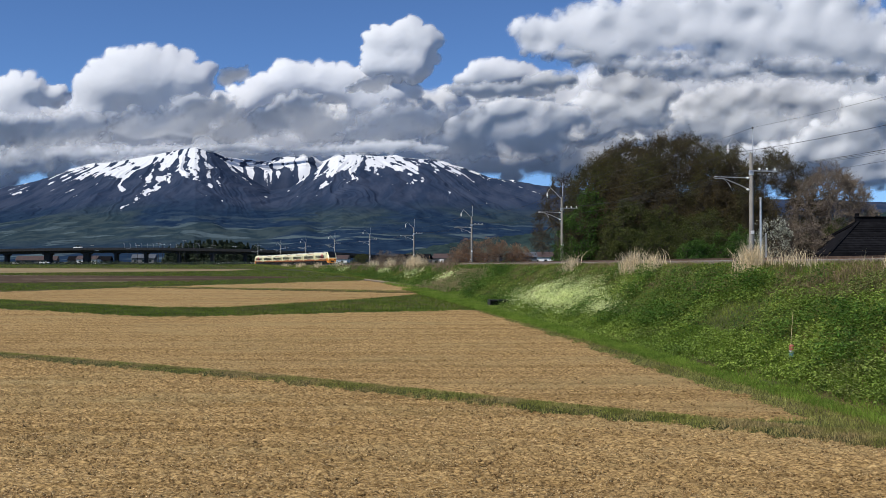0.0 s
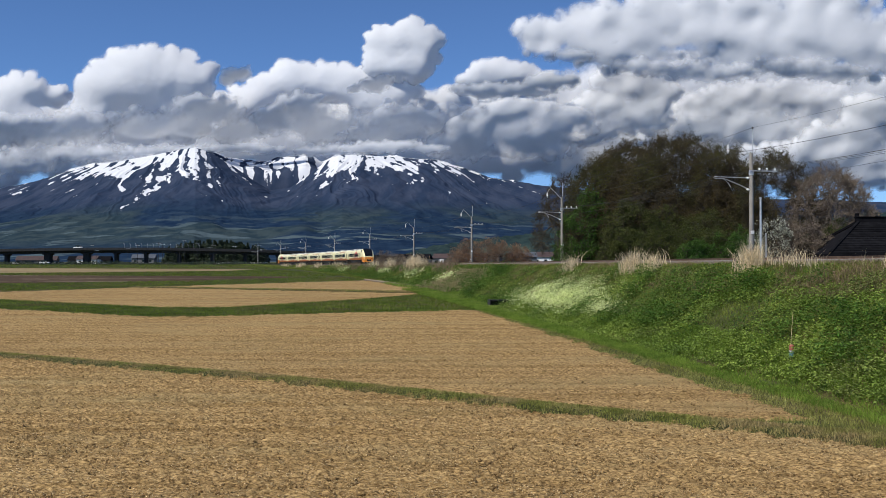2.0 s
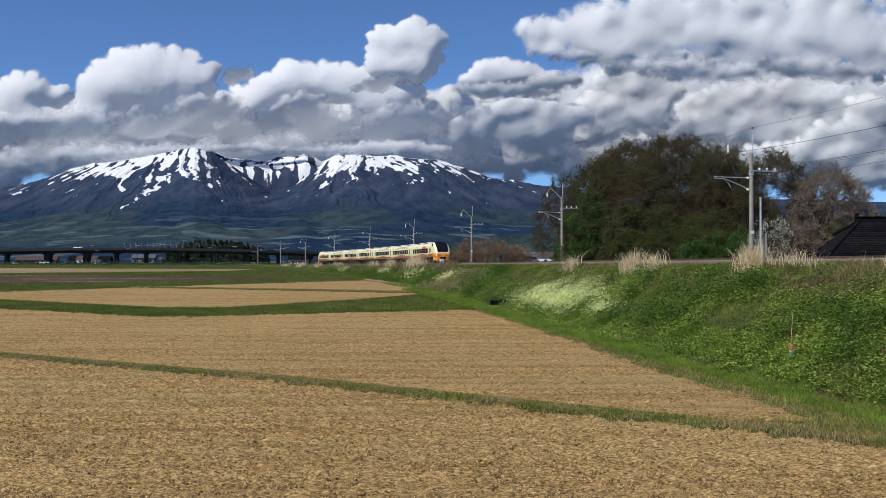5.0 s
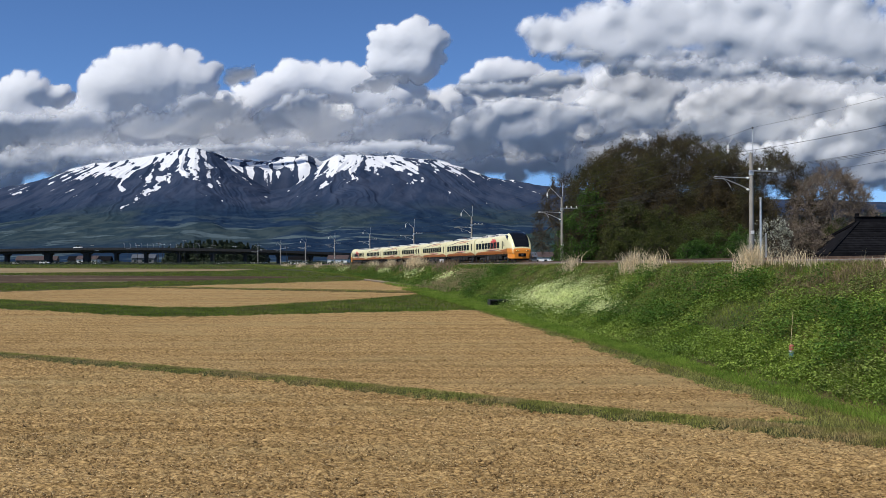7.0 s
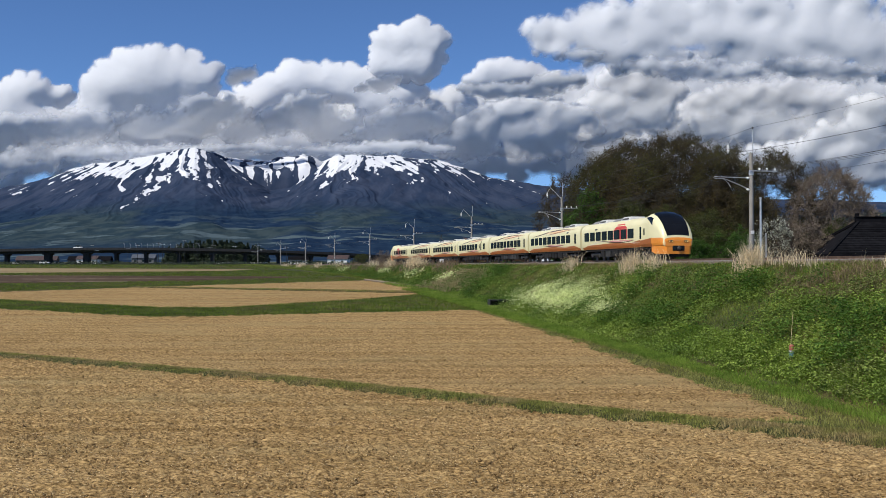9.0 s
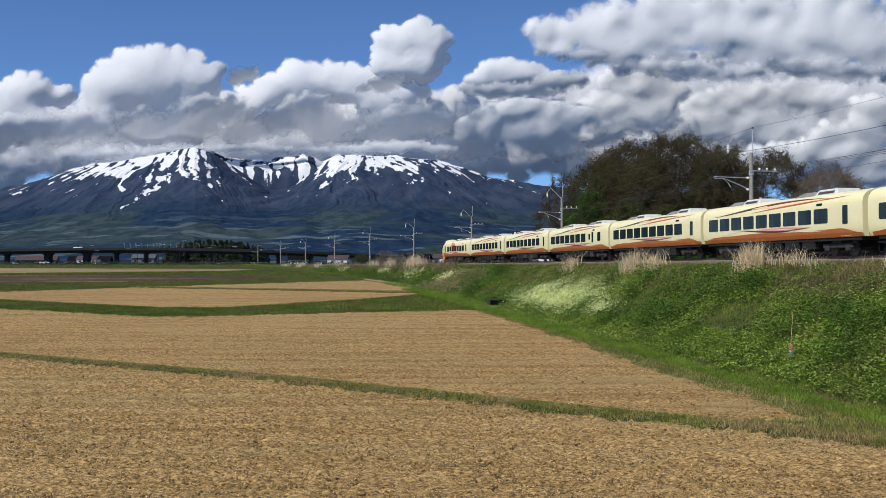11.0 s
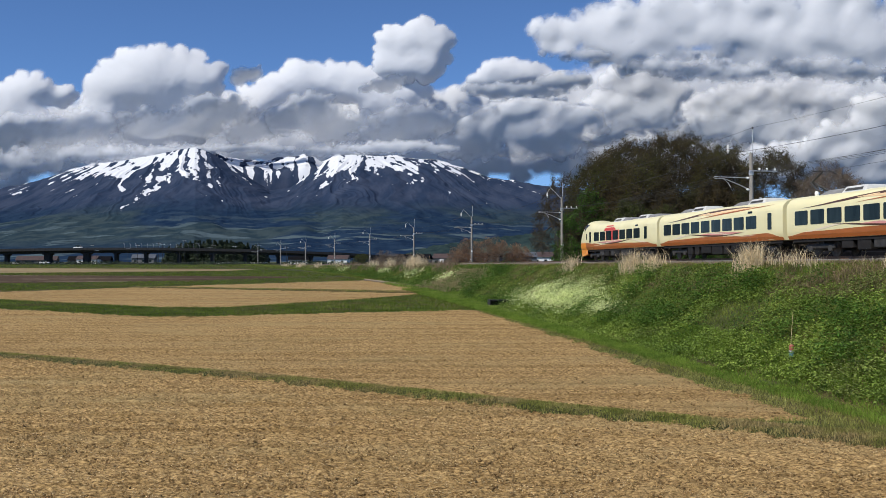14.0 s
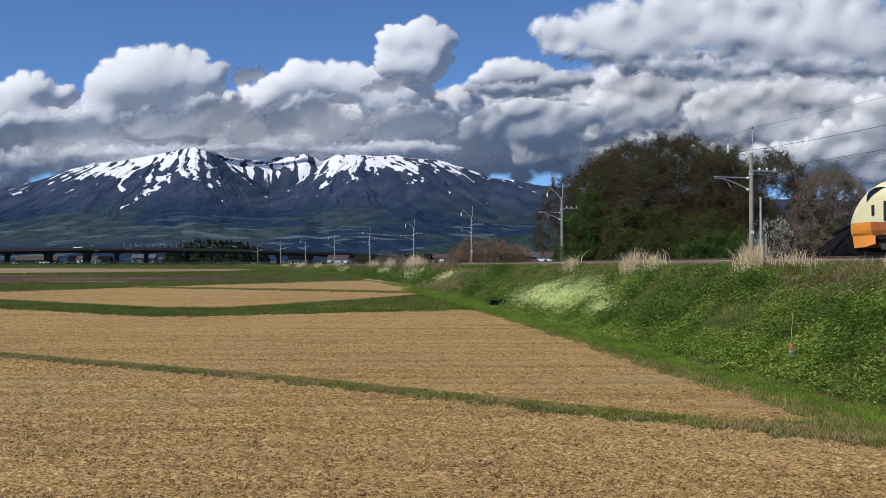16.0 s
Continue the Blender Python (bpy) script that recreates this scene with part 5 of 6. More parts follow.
        i = rng.integers(0, len(e), leaves)
        c = e[i] + rng.normal(size=(leaves, 3)) * radius * 0.055
        c[:, 2] = np.maximum(c[:, 2], 0.1)
        part("crown", leaves_mesh("crown", c, leaf_size, rng, 0.3), leaf, ob, "small leaves along the twigs")
    return ob


def straight(a, b, ra, rb):
    """Three-sided twigs from points a to points b, in one mesh."""
    d = b - a
    d /= np.linalg.norm(d, axis=1)[:, None] + 1e-9
    e = np.cross(d, np.array([0.37, 0.81, 0.45]))
    e /= np.linalg.norm(e, axis=1)[:, None] + 1e-9
    f = np.cross(d, e)
    ring = [e * math.cos(q) + f * math.sin(q) for q in (0, 2.094, 4.189)]
    v = np.stack([a + r * ra for r in ring] + [b + r * rb for r in ring], 1).reshape(-1, 3)
    k = np.arange(len(a))[:, None] * 6
    return v, np.concatenate([k + [0, 1, 4, 3], k + [1, 2, 5, 4], k + [2, 0, 3, 5]], 0)


def broad_tree(x, y, height, radius, seed, bark, leaf, label, tips=420, leaves=30000, leaf_size=0.06, skirt=0.25, hollow=0.62, fork=0.16, group="", twig=0.012, z0=None):
    """A spreading tree: limbs fork again and again towards the skin of a dome, with fine twigs and small leaves near that skin.
    skirt: the crown's lower edge as a share of the height; hollow: how deep the leafy skin begins."""
    rng = np.random.default_rng(seed)
    ob = thing("tree", label, "tree", group, pose(x, y, float(ground(x, y)) - 0.1 if z0 is None else z0))
    base = height * skirt
    q = rng.normal(size=(tips, 3))
    q /= np.linalg.norm(q, axis=1)[:, None]
    q[:, 2] = np.abs(q[:, 2])
    depth = np.where(rng.random(tips) < 0.8, rng.uniform(0.86, 1.0, tips), rng.uniform(hollow, 0.9, tips))
    bumpy = 1 + 0.07 * (fbm(q[:, 0] * 2.5 + seed, q[:, 1] * 2.5, q[:, 2] * 2.5, 2) - 0.5) * 2
    goal = q * (depth * bumpy)[:, None] * np.array([radius, radius, height - base]) + np.array([0, 0, base])
    goal[:, 2] -= np.clip(np.hypot(goal[:, 0], goal[:, 1]) / radius - 0.75, 0, None) * height * 0.25 * rng.random(tips)
    goal[:, 2] = np.maximum(goal[:, 2], 0.5)
    wood, ends, ways = [], [], []

    def limb(p, way, idx, level):
        g = goal[idx]
        c = g.mean(0)
        r0 = 0.016 * len(idx) ** 0.5 * height / 17
        if len(idx) <= 2:
            for e in g:
                wood.append((curve(p, e, 0.12, rng, 4, 0.05), np.linspace(max(r0, 0.022), 0.013, 4)))
                ends.append(e)
                ways.append((e - p) / (np.linalg.norm(e - p) + 1e-6))
            return
        step = (c - p) * (rng.uniform(0.30, 0.46) if level else fork / 0.6) + way * np.linalg.norm(c - p) * 0.10
        n = p + step + rng.normal(size=3) * 0.05 * np.linalg.norm(step)
        b = curve(p, n, 0.04, rng, 5, 0.035)
        wood.append((b, np.linspace(r0, r0 * 0.82, 5)))
        d = g - n
        d /= np.linalg.norm(d, axis=1)[:, None] + 1e-6
        m = d - d.mean(0)
        axis_ = np.linalg.svd(m, full_matrices=False)[2][0] + rng.normal(size=3) * 0.15
        v = m @ axis_
        cut = np.quantile(v, rng.uniform(0.36, 0.64))
        way = step / (np.linalg.norm(step) + 1e-6)
        for side in (v <= cut, v > cut):
            if side.any():
                limb(n, way, idx[side], level + 1)

    limb(np.zeros(3), np.array([0, 0, 1.0]), np.arange(tips), 0)
    part("trunk", mesh_from("trunk", *strands(wood[:1], 10), True), bark, ob, "dark trunk")
    part("branchwork", mesh_from("branchwork", *strands(wood[1:], 4), True), bark, ob)
    e, w = np.array(ends), np.array(ways)
    scale = radius * 0.11
    i = rng.integers(0, len(e), len(e) * 9)
    a = e[i] - w[i] * (rng.random(len(i)) * scale * 1.6)[:, None]
    d = w[i] * 0.8 + rng.normal(size=(len(i), 3)) * 0.6
    d /= np.linalg.norm(d, axis=1)[:, None]
    b = a + d * (scale * rng.uniform(0.6, 1.5, len(i)))[:, None]
    j = np.repeat(np.arange(len(i)), 3)
    a2 = a[j] + (b - a)[j] * rng.uniform(0.3, 1.0, len(j))[:, None]
    d2 = d[j] + rng.normal(size=(len(j), 3)) * 0.6
    d2 /= np.linalg.norm(d2, axis=1)[:, None]
    b2 = a2 + d2 * (scale * rng.uniform(0.3, 0.7, len(j)))[:, None]
    va, fa = straight(a, b, twig, twig * 0.7)
    vb, fb = straight(a2, b2, twig * 0.75, twig * 0.5)
    part("twig_spray", mesh_from("twig_spray", np.concatenate([va, vb]), np.concatenate([fa, fb + len(va)])), bark, ob)
    if leaves:
        k = rng.integers(0, len(a2), leaves)
        c = a2[k] + (b2 - a2)[k] * rng.uniform(0.1, 1.05, leaves)[:, None] + rng.normal(size=(leaves, 3)) * 0.14
        part("crown", leaves_mesh("crown", c, leaf_size, rng, 0.3), leaf, ob, "small young leaves along the twigs")
    return ob


GROVE = "grove behind the railway"
brown = "broad dark-limbed tree coming into brown-green leaf"
bare = "bare grey-brown tree with fine spreading twigs"
broad_tree(17.0, 136, 14.6, 5.2, 101, BARK, BUD, "bare-edged dark tree with few brown buds", 360, 9000, 0.06, 0.22, group=GROVE)
broad_tree(20.6, 131, 16.2, 5.6, 113, BARK, BUD, brown, 600, 52000, 0.062, 0.20, group=GROVE)
broad_tree(23.3, 126, 17.6, 6.6, 102, BARK, BUD, brown, 800, 80000, 0.06, 0.22, group=GROVE)
broad_tree(27.6, 119, 17.0, 7.8, 103, BARK, BUD, brown, 1000, 100000, 0.06, 0.24, group=GROVE)
broad_tree(31.6, 114, 15.3, 5.4, 104, BARK, BUD, brown, 560, 52000, 0.062, 0.20, group=GROVE)
broad_tree(36.4, 110, 14.0, 5.7, 105, BARK, BUD, brown, 520, 36000, 0.062, 0.18, group=GROVE)
broad_tree(25.6, 132, 15.0, 8.5, 106, BARK, BUD, brown, 420, 34000, 0.085, 0.10, group=GROVE)
broad_tree(35.5, 124, 13.0, 7.0, 107, BARK, BUD, brown, 360, 26000, 0.085, 0.10, group=GROVE)
broad_tree(39.8, 104, 12.0, 4.8, 108, PALE_BARK, BUD, bare, 620, 1600, 0.05, 0.14, group=GROVE, twig=0.014)
broad_tree(42.4, 106, 10.6, 4.2, 109, PALE_BARK, BUD, bare, 520, 500, 0.05, 0.12, group=GROVE, twig=0.014)
broad_tree(18.2, 124, 10.4, 4.2, 110, BARK, TREE_GREEN, "dense bright-green leafy tree in the grove", 300, 26000, 0.09, 0.10, 0.3, group=GROVE)
broad_tree(20.6, 110, 8.4, 3.8, 111, BARK, OLIVE, "olive-green leafy tree below the tall crowns", 300, 22000, 0.085, 0.12, 0.3, group=GROVE)
broad_tree(24.6, 112, 8.0, 3.6, 112, BARK, OLIVE, "olive-green leafy tree below the tall crowns", 260, 14000, 0.08, 0.2, 0.4, group=GROVE)
for i, (sx, sy, sh, sr, mat, lab) in enumerate(((22.0, 101, 5.6, 3.0, OLIVE, "olive-green shrub in the grove's undergrowth"), (25.2, 98, 5.4, 3.0, OLIVE, "olive-green shrub in the grove's undergrowth"), (27.5, 95, 5.0, 2.6, TREE_GREEN, "green shrub in the grove's undergrowth"), (29.9, 92, 6.8, 2.1, WHITE_BLOSSOM, "white-blossomed shrub behind the track"),
                                           (33.5, 93, 5.2, 2.8, PALE_BARK, "brown bare thicket behind the track"), (16.6, 134, 5.4, 2.4, TREE_GREEN, "green shrub at the edge of the grove"), (23.5, 93, 3.6, 2.2, TREE_GREEN, "low green shrub behind the track"), (38.8, 100, 6.0, 3.0, OLIVE, "olive-green shrub beside the farmhouse"), (19.3, 104, 4.2, 2.4, OLIVE, "low olive-green shrub behind the track"), (33.0, 112, 7.0, 4.5, OLIVE, "tall olive-green shrub within the grove"), (29.0, 108, 7.0, 4.5, OLIVE, "tall olive-green shrub within the grove"))):
    tree(sx, sy, sh, sr, 120 + i, BARK, mat, lab, 34, 7, 13000 if mat is not WHITE_BLOSSOM else 2600, 0.065, 0.05, trunks=3, category="shrub", group=GROVE)
# brown thickets beyond the track, further up the line
for i, (sx, sy, sh, sr, mat, lab) in enumerate(((4.6, 186, 6.2, 3.6, RUST_TWIG, "rust-brown leafless thicket beside the track"), (9.5, 190, 6.6, 4.0, RUST_TWIG, "rust-brown leafless thicket beside the track"), (14.0, 192, 5.4, 3.2, RUST_TWIG, "rust-brown leafless thicket beside the track"), (2.6, 196, 4.0, 2.4, PALE_BARK, "grey-brown leafless bush beside the railway"), (-15.5, 268, 5.2, 4.4, PALE_BARK, "grey-brown leafless bush beside the railway"), (-11.5, 262, 4.2, 3.2, PALE_BARK, "grey-brown leafless bush beside the railway"), (-23.5, 290, 4.6, 3.4, OLIVE, "olive-green bush beside the track"))):
    tree(sx, sy, sh, sr, 140 + i, BARK if mat is OLIVE else PALE_BARK, mat, lab, 40, 8, 3200, 0.10, 0.03, trunks=4, category="shrub", group="thickets along the railway", twig_radius=0.02)


# ---------------------------------------------------------------- line-side poles and wires
def line_pole(s, first=False):
    x, y, a = track(s, 3.0)
    p = thing("catenary_pole", "grey concrete railway pole with brackets and insulators", "catenary pole", "railway poles", pose(x, y, 5.45, 0, 0, math.degrees(a)))
    part("pole", tube(bmesh.new(), [(0, 0, -0.3), (0, 0, 4), (0, 0, 8.6)], [0.19, 0.17, 0.14], 12), CONCRETE, p, "tapered concrete pole")
    part("extension", tube(bmesh.new(), [(0.12, 0, 7.6), (0.12, 0, 10.4)], 0.045, 8), GALVANISED, p, "galvanised pipe on top")
    part("top_insulator", tube(bmesh.new(), [(0.12, 0, 10.4), (0.12, 0, 10.48), (0.12, 0, 10.56)], [0.05, 0.09, 0.03], 8), WIRE, p)
    part("band", tube(bmesh.new(), [(0, 0, 6.95), (0, 0, 7.25)], 0.185, 12), GALVANISED, p, "steel pole band")
    arm = part("cross_arm", box(bmesh.new(), -0.25, -0.24, 7.2, 1.95, -0.16, 7.28, 0.01), GALVANISED, p, "steel cross-arm")
    for k in (0.55, 1.15, 1.8):
        part("insulator", tube(bmesh.new(), [(k, -0.2, 7.28), (k, -0.2, 7.33), (k, -0.2, 7.37), (k, -0.2, 7.41), (k, -0.2, 7.47)], [0.05, 0.1, 0.06, 0.1, 0.04], 10), PORCELAIN, arm, "white insulator")
    can = part("cantilever", tube(tube(tube(bmesh.new(), [(-0.1, 0, 6.72), (-2.9, 0, 6.78)], 0.035, 6), [(-0.15, 0, 5.85), (-1.2, 0, 6.3), (-2.2, 0, 6.66), (-2.9, 0, 6.66), (-3.0, 0, 6.72), (-2.9, 0, 6.78)], 0.035, 6), [(-2.2, 0, 6.62), (-1.85, 0, 6.35), (-1.62, 0, 5.98)], 0.028, 6), GALVANISED, p, "steel cantilever bracket")
    for z in (6.72, 5.85):
        part("insulator", tube(bmesh.new(), [(-0.16, 0, z), (-0.24, 0, z), (-0.32, 0, z), (-0.4, 0, z)], [0.05, 0.09, 0.09, 0.04], 10), PORCELAIN, can, "white insulator")
    part("bracket", tube(tube(bmesh.new(), [(-0.12, 0, 8.45), (-1.45, 0, 9.75)], 0.035, 6), [(-1.45, 0, 9.75), (-1.85, 0, 9.15)], 0.025, 6), GALVANISED, p, "angled steel bracket")
    hang = part("hanging_insulator", tube(bmesh.new(), [(-1.85, 0, 9.15), (-1.85, 0, 9.05), (-1.85, 0, 9.0), (-1.85, 0, 8.9), (-1.85, 0, 8.82), (-1.85, 0, 8.72), (-1.85, 0, 8.6), (-1.85, 0, 8.5)], [0.02, 0.12, 0.04, 0.13, 0.04, 0.13, 0.04, 0.02], 10), PORCELAIN, p, "white insulator string")
    part("number_plate", box(bmesh.new(), -0.16, -0.205, 2.55, 0.12, -0.18, 2.78, 0.005), WHITE_PAINT, p, "small white plate")
    return p


POLES = [-53, -4, 45, 94, 143, 192, 242, 292, 341, 390, 440]
for s in POLES:
    line_pole(s)


def wire(side, z, sag, radius, label, s_list=POLES):
    bm = bmesh.new()
    pts = []
    for a, b in zip(s_list, s_list[1:]):
        for k in range(8):
            t = k / 8
            x, y, _ = track(a + (b - a) * t, side)
            pts.append((float(x), float(y), 5.45 + z - sag * 4 * t * (1 - t)))
    x, y, _ = track(s_list[-1], side)
    pts.append((float(x), float(y), 5.45 + z))
    tube(bm, pts, radius, 4)
    me = bpy.data.meshes.new("overhead_wire")
    bm.to_mesh(me)
    bm.free()
    me.materials.append(WIRE)
    tagged(new("overhead_wire", me), label, "wire", "railway wires")


wire(0.0, 5.76, 0.0, 0.009, "thin dark contact wire over the track")
wire(0.0, 6.72, 0.35, 0.009, "thin dark messenger wire over the track")
wire(3.12, 10.5, 0.5, 0.010, "thin dark earth wire along the poles")
wire(1.15, 8.5, 0.6, 0.016, "thick dark feeder cable along the poles")
for q in (3.55, 4.15, 4.8):
    wire(q, 7.47, 0.5, 0.010, "dark line wire on white insulators")

# small posts beside the track
def post(x, y, z, high, r, material, label, plate=None):
    p = thing("marker_post", label, "post", "", pose(x, y, z))
    part("shaft", tube(bmesh.new(), [(0, 0, -0.2), (0, 0, high * 0.6), (0, 0, high)], [r, r, r * 0.85], 8), material, p)
    part("cap", tube(bmesh.new(), [(0, 0, high - 0.02), (0, 0, high + 0.05)], r * 1.3, 8), GALVANISED, p)
    if plate:
        part("plate", box(bmesh.new(), -plate[0] / 2, -r - 0.03, high - plate[1], plate[0] / 2, -r - 0.01, high, 0.005), WHITE_PAINT, p, "plain white plate")
    return p


post(25.3, 80.0, 4.6, 6.4, 0.09, GALVANISED, "pale galvanised utility post behind the track")
post(26.2, 81.5, 4.6, 3.6, 0.05, GALVANISED, "slim pale post behind the track")
for s, d, high in ((17.0, -2.6, 0.75), (59, -2.7, 0.7), (101, -2.7, 0.6)):
    x, y, _ = track(s, d)
    post(float(x), float(y), 5.5, high, 0.035, surface("weathered_post", (0.16, 0.12, 0.09), (0.25, 0.2, 0.15), 4.0, 0.9), "short weathered brown post beside the rail")
x, y, _ = track(140, -2.9)
post(float(x), float(y), 5.5, 1.25, 0.05, CONCRETE, "short concrete post with a white plate", (0.7, 0.6))

# culvert at the foot of the embankment
x, y = 5.6, 100.0
c = thing("culvert", "dark concrete culvert opening in the embankment", "culvert", "", pose(x + 0.45, y - 1.2, float(plain(y)) - 0.1, 0, 0, 8))
part("wing_wall", box(bmesh.new(), 1.1, -0.9, -0.2, 1.25, 1.4, 1.05, 0.03), CONCRETE, c, "pale concrete wing wall")
part("head_wall", box(bmesh.new(), -1.3, 0.2, 0.8, 1.1, 0.5, 0.98, 0.03), DARK_CONCRETE, c)
part("side_wall", box(bmesh.new(), -1.45, 0.1, -0.2, -1.3, 1.4, 0.98, 0.03), DARK_CONCRETE, c)
# No hollow is built: a near-black panel stands for the shade inside.
part("opening", box(bmesh.new(), -1.3, 0.42, -0.2, 1.1, 0.5, 0.82), UNDER, c, "dark panel standing in for the shaded culvert mouth")

# low kerb along the far field
bm = bmesh.new()
tube(bm, [(-15.2, 195.5, 2.95), (-8, 170, 2.6), (-3.0, 151, 2.35), (0.2, 141, 2.2)], 0.22, 6)
k = thing("field_kerb", "low pale concrete kerb along a far field", "kerb")
part("kerb", bm, surface("weathered_kerb", (0.15, 0.115, 0.08), (0.24, 0.19, 0.13), 2.0, 0.9), k)

# bottle on a stick in the weeds
b = thing("bottle_on_stick", "faded red and teal plastic bottle on a thin cane", "marker", "", pose(15.05, 43.6, float(ground(15.05, 43.6))))
part("cane", tube(bmesh.new(), [(0, 0, -0.1), (0.05, 0.05, 0.9), (0.16, 0.1, 2.1)], [0.010, 0.008, 0.005], 6), REED, b, "thin pale cane")
bottle = part("bottle", tube(bmesh.new(), [(0.03, -0.05, 0.06), (0.03, -0.05, 0.08), (0.03, -0.05, 0.28), (0.03, -0.05, 0.36)], [0.10, 0.12, 0.12, 0.07], 14), TEAL, b, "teal plastic base")
part("sleeve", tube(bmesh.new(), [(0.03, -0.05, 0.36), (0.03, -0.05, 0.38), (0.03, -0.05, 0.58), (0.03, -0.05, 0.62)], [0.06, 0.10, 0.10, 0.05], 14), BRICK_RED, bottle, "faded red sleeve")
part("band", tube(bmesh.new(), [(0.03, -0.05, 0.29), (0.03, -0.05, 0.36)], 0.115, 14), UNIT_WHITE, bottle, "whitish band")


# ---------------------------------------------------------------- buildings
def farmhouse():
    h = thing("farmhouse", "old farmhouse with a dark hipped tile roof", "house", "", pose(42.8, 90, 4.0, 0, 0, -6))
    part("wall", box(bmesh.new(), -7.5, -4, 0, 7.5, 4, 2.9), PLASTER, h, "dark board walls")
    bm = bmesh.new()
    e, r = [(-9.4, -5.8, 2.65), (9.4, -5.8, 2.65), (9.4, 5.8, 2.65), (-9.4, 5.8, 2.65)], [(-5.2, 0, 5.6), (5.2, 0, 5.6)]
    v = [bm.verts.new(p) for p in e + r] + [bm.verts.new((x, y, z - 0.22)) for x, y, z in e]
    for q in ((0, 1, 5, 4), (1, 2, 5), (2, 3, 4, 5), (3, 0, 4), (0, 6, 7, 1), (1, 7, 8, 2), (2, 8, 9, 3), (3, 9, 6, 0), (9, 8, 7, 6)):
        bm.faces.new([v[i] for i in q])
    roof = part("roof", bm, SLATE, h, "dark hipped tile roof")
    part("ridge_cap", box(box(bmesh.new(), -5.5, -0.28, 5.5, 5.5, 0.28, 5.95, 0.05), -5.7, -0.36, 5.95, 5.7, 0.36, 6.05, 0.03), SLATE, roof, "heavy dark ridge cap")
    for sx in (-5.5, 5.5):
        part("ridge_end", box(bmesh.new(), sx - 0.14, -0.3, 5.6, sx + 0.14, 0.3, 6.35, 0.06), SLATE, roof)
    for (xa, ya), (xb, yb) in (((-9.4, -5.8), (-5.3, 0)), ((9.4, -5.8), (5.3, 0)), ((-9.4, 5.8), (-5.3, 0)), ((9.4, 5.8), (5.3, 0))):
        part("hip_cap", tube(bmesh.new(), [(xa, ya, 2.72), (xb, yb, 5.65)], 0.16, 6), SLATE, roof)
    # courses of tiles on the side towards the track
    for k in range(14):
        t0, t1 = k / 14, (k + 1) / 14
        y0, z0, y1, z1 = -5.8 + 5.8 * t0, 2.65 + 2.95 * t0, -5.8 + 5.8 * t1, 2.65 + 2.95 * t1
        half0 = 9.4 - 4.2 * t0
        bm = bmesh.new()
        q = [(-half0, y0, z0 + 0.10), (half0, y0, z0 + 0.10), (half0 - 0.3, y1 + 0.05, z1 + 0.05), (-half0 + 0.3, y1 + 0.05, z1 + 0.05), (-half0, y0, z0 + 0.01), (half0, y0, z0 + 0.01)]
        v = [bm.verts.new(p) for p in q]
        bm.faces.new((v[0], v[1], v[2], v[3]))
        bm.faces.new((v[4], v[5], v[1], v[0]))
        part("tile_course", bm, SLATE, roof)
    part("pipe", tube(bmesh.new(), [(-4.2, -5.95, 0.6), (-4.5, -5.95, 2.3)], 0.07, 6), WHITE_PAINT, h, "white downpipe")


farmhouse()


def cottage(x, y, w, d, h, wall, roof, turn, label):
    c = thing("house", label, "house", "far houses", pose(x, y, float(ground(x, y)) - 0.1, 0, 0, turn))
    part("wall", box(bmesh.new(), -w / 2, -d / 2, 0, w / 2, d / 2, h), wall, c)
    bm = bmesh.new()
    for s in (0, 1):
        xs = (-w / 2 - 0.5, w / 2 + 0.5)[s]
        for p in ((-d / 2 - 0.5, h), (d / 2 + 0.5, h), (0, h + d * 0.28)):
            bm.verts.new((xs, p[0], p[1]))
    bm.verts.ensure_lookup_table()
    v = bm.verts
    for q in ((0, 1, 2), (5, 4, 3), (0, 2, 5, 3), (2, 1, 4, 5), (1, 0, 3, 4)):
        bm.faces.new([v[i] for i in q])
    part("roof", bm, roof, c)
    n = max(2, int(w / 4))
    for i in range(n):
        wx = -w / 2 + w * (i + 0.5) / n
        part("window", box(bmesh.new(), wx - 0.7, -d / 2 - 0.05, h * 0.35, wx + 0.7, -d / 2 + 0.05, h * 0.7), GLASS, c)


BLUE_ROOF = surface("blue_grey_roof", (0.05, 0.06, 0.075), (0.09, 0.10, 0.12), 0.5, 0.6)
RED_ROOF = surface("dull_red_roof", (0.04, 0.026, 0.025), (0.07, 0.042, 0.038), 0.5, 0.7)
rng = random.Random(5)
for x, y, w, d, h in ((-258, 640, 24, 10, 3.2), (-228, 650, 26, 10, 3.0), (-215, 610, 12, 8, 4), (-190, 640, 14, 9, 5), (-172, 655, 16, 9, 4), (-140, 660, 12, 9, 4.5), (-118, 640, 10, 8, 4.2), (-88, 620, 14, 8, 3.6), (-58, 560, 11, 8, 4), (-12, 430, 13, 8, 3.8), (2, 470, 12, 8, 4.4), (14, 455, 10, 8, 4.6), (34, 430, 11, 8, 5.0), (48, 470, 12, 9, 5.2), (58, 440, 9, 8, 5.0), (24, 520, 12, 8, 5.5), (66, 520, 14, 9, 6.5), (-36, 640, 12, 8, 4.5)):
    cottage(x, y, w, d, h * 0.72, rng.choice([WHITE_PAINT, GREY_WALL, GREY_WALL]), rng.choice([BLUE_ROOF, SLATE, RED_ROOF, BLUE_ROOF]), rng.uniform(-20, 20), rng.choice(["small white house far across the fields", "pale farm building far across the fields"]))


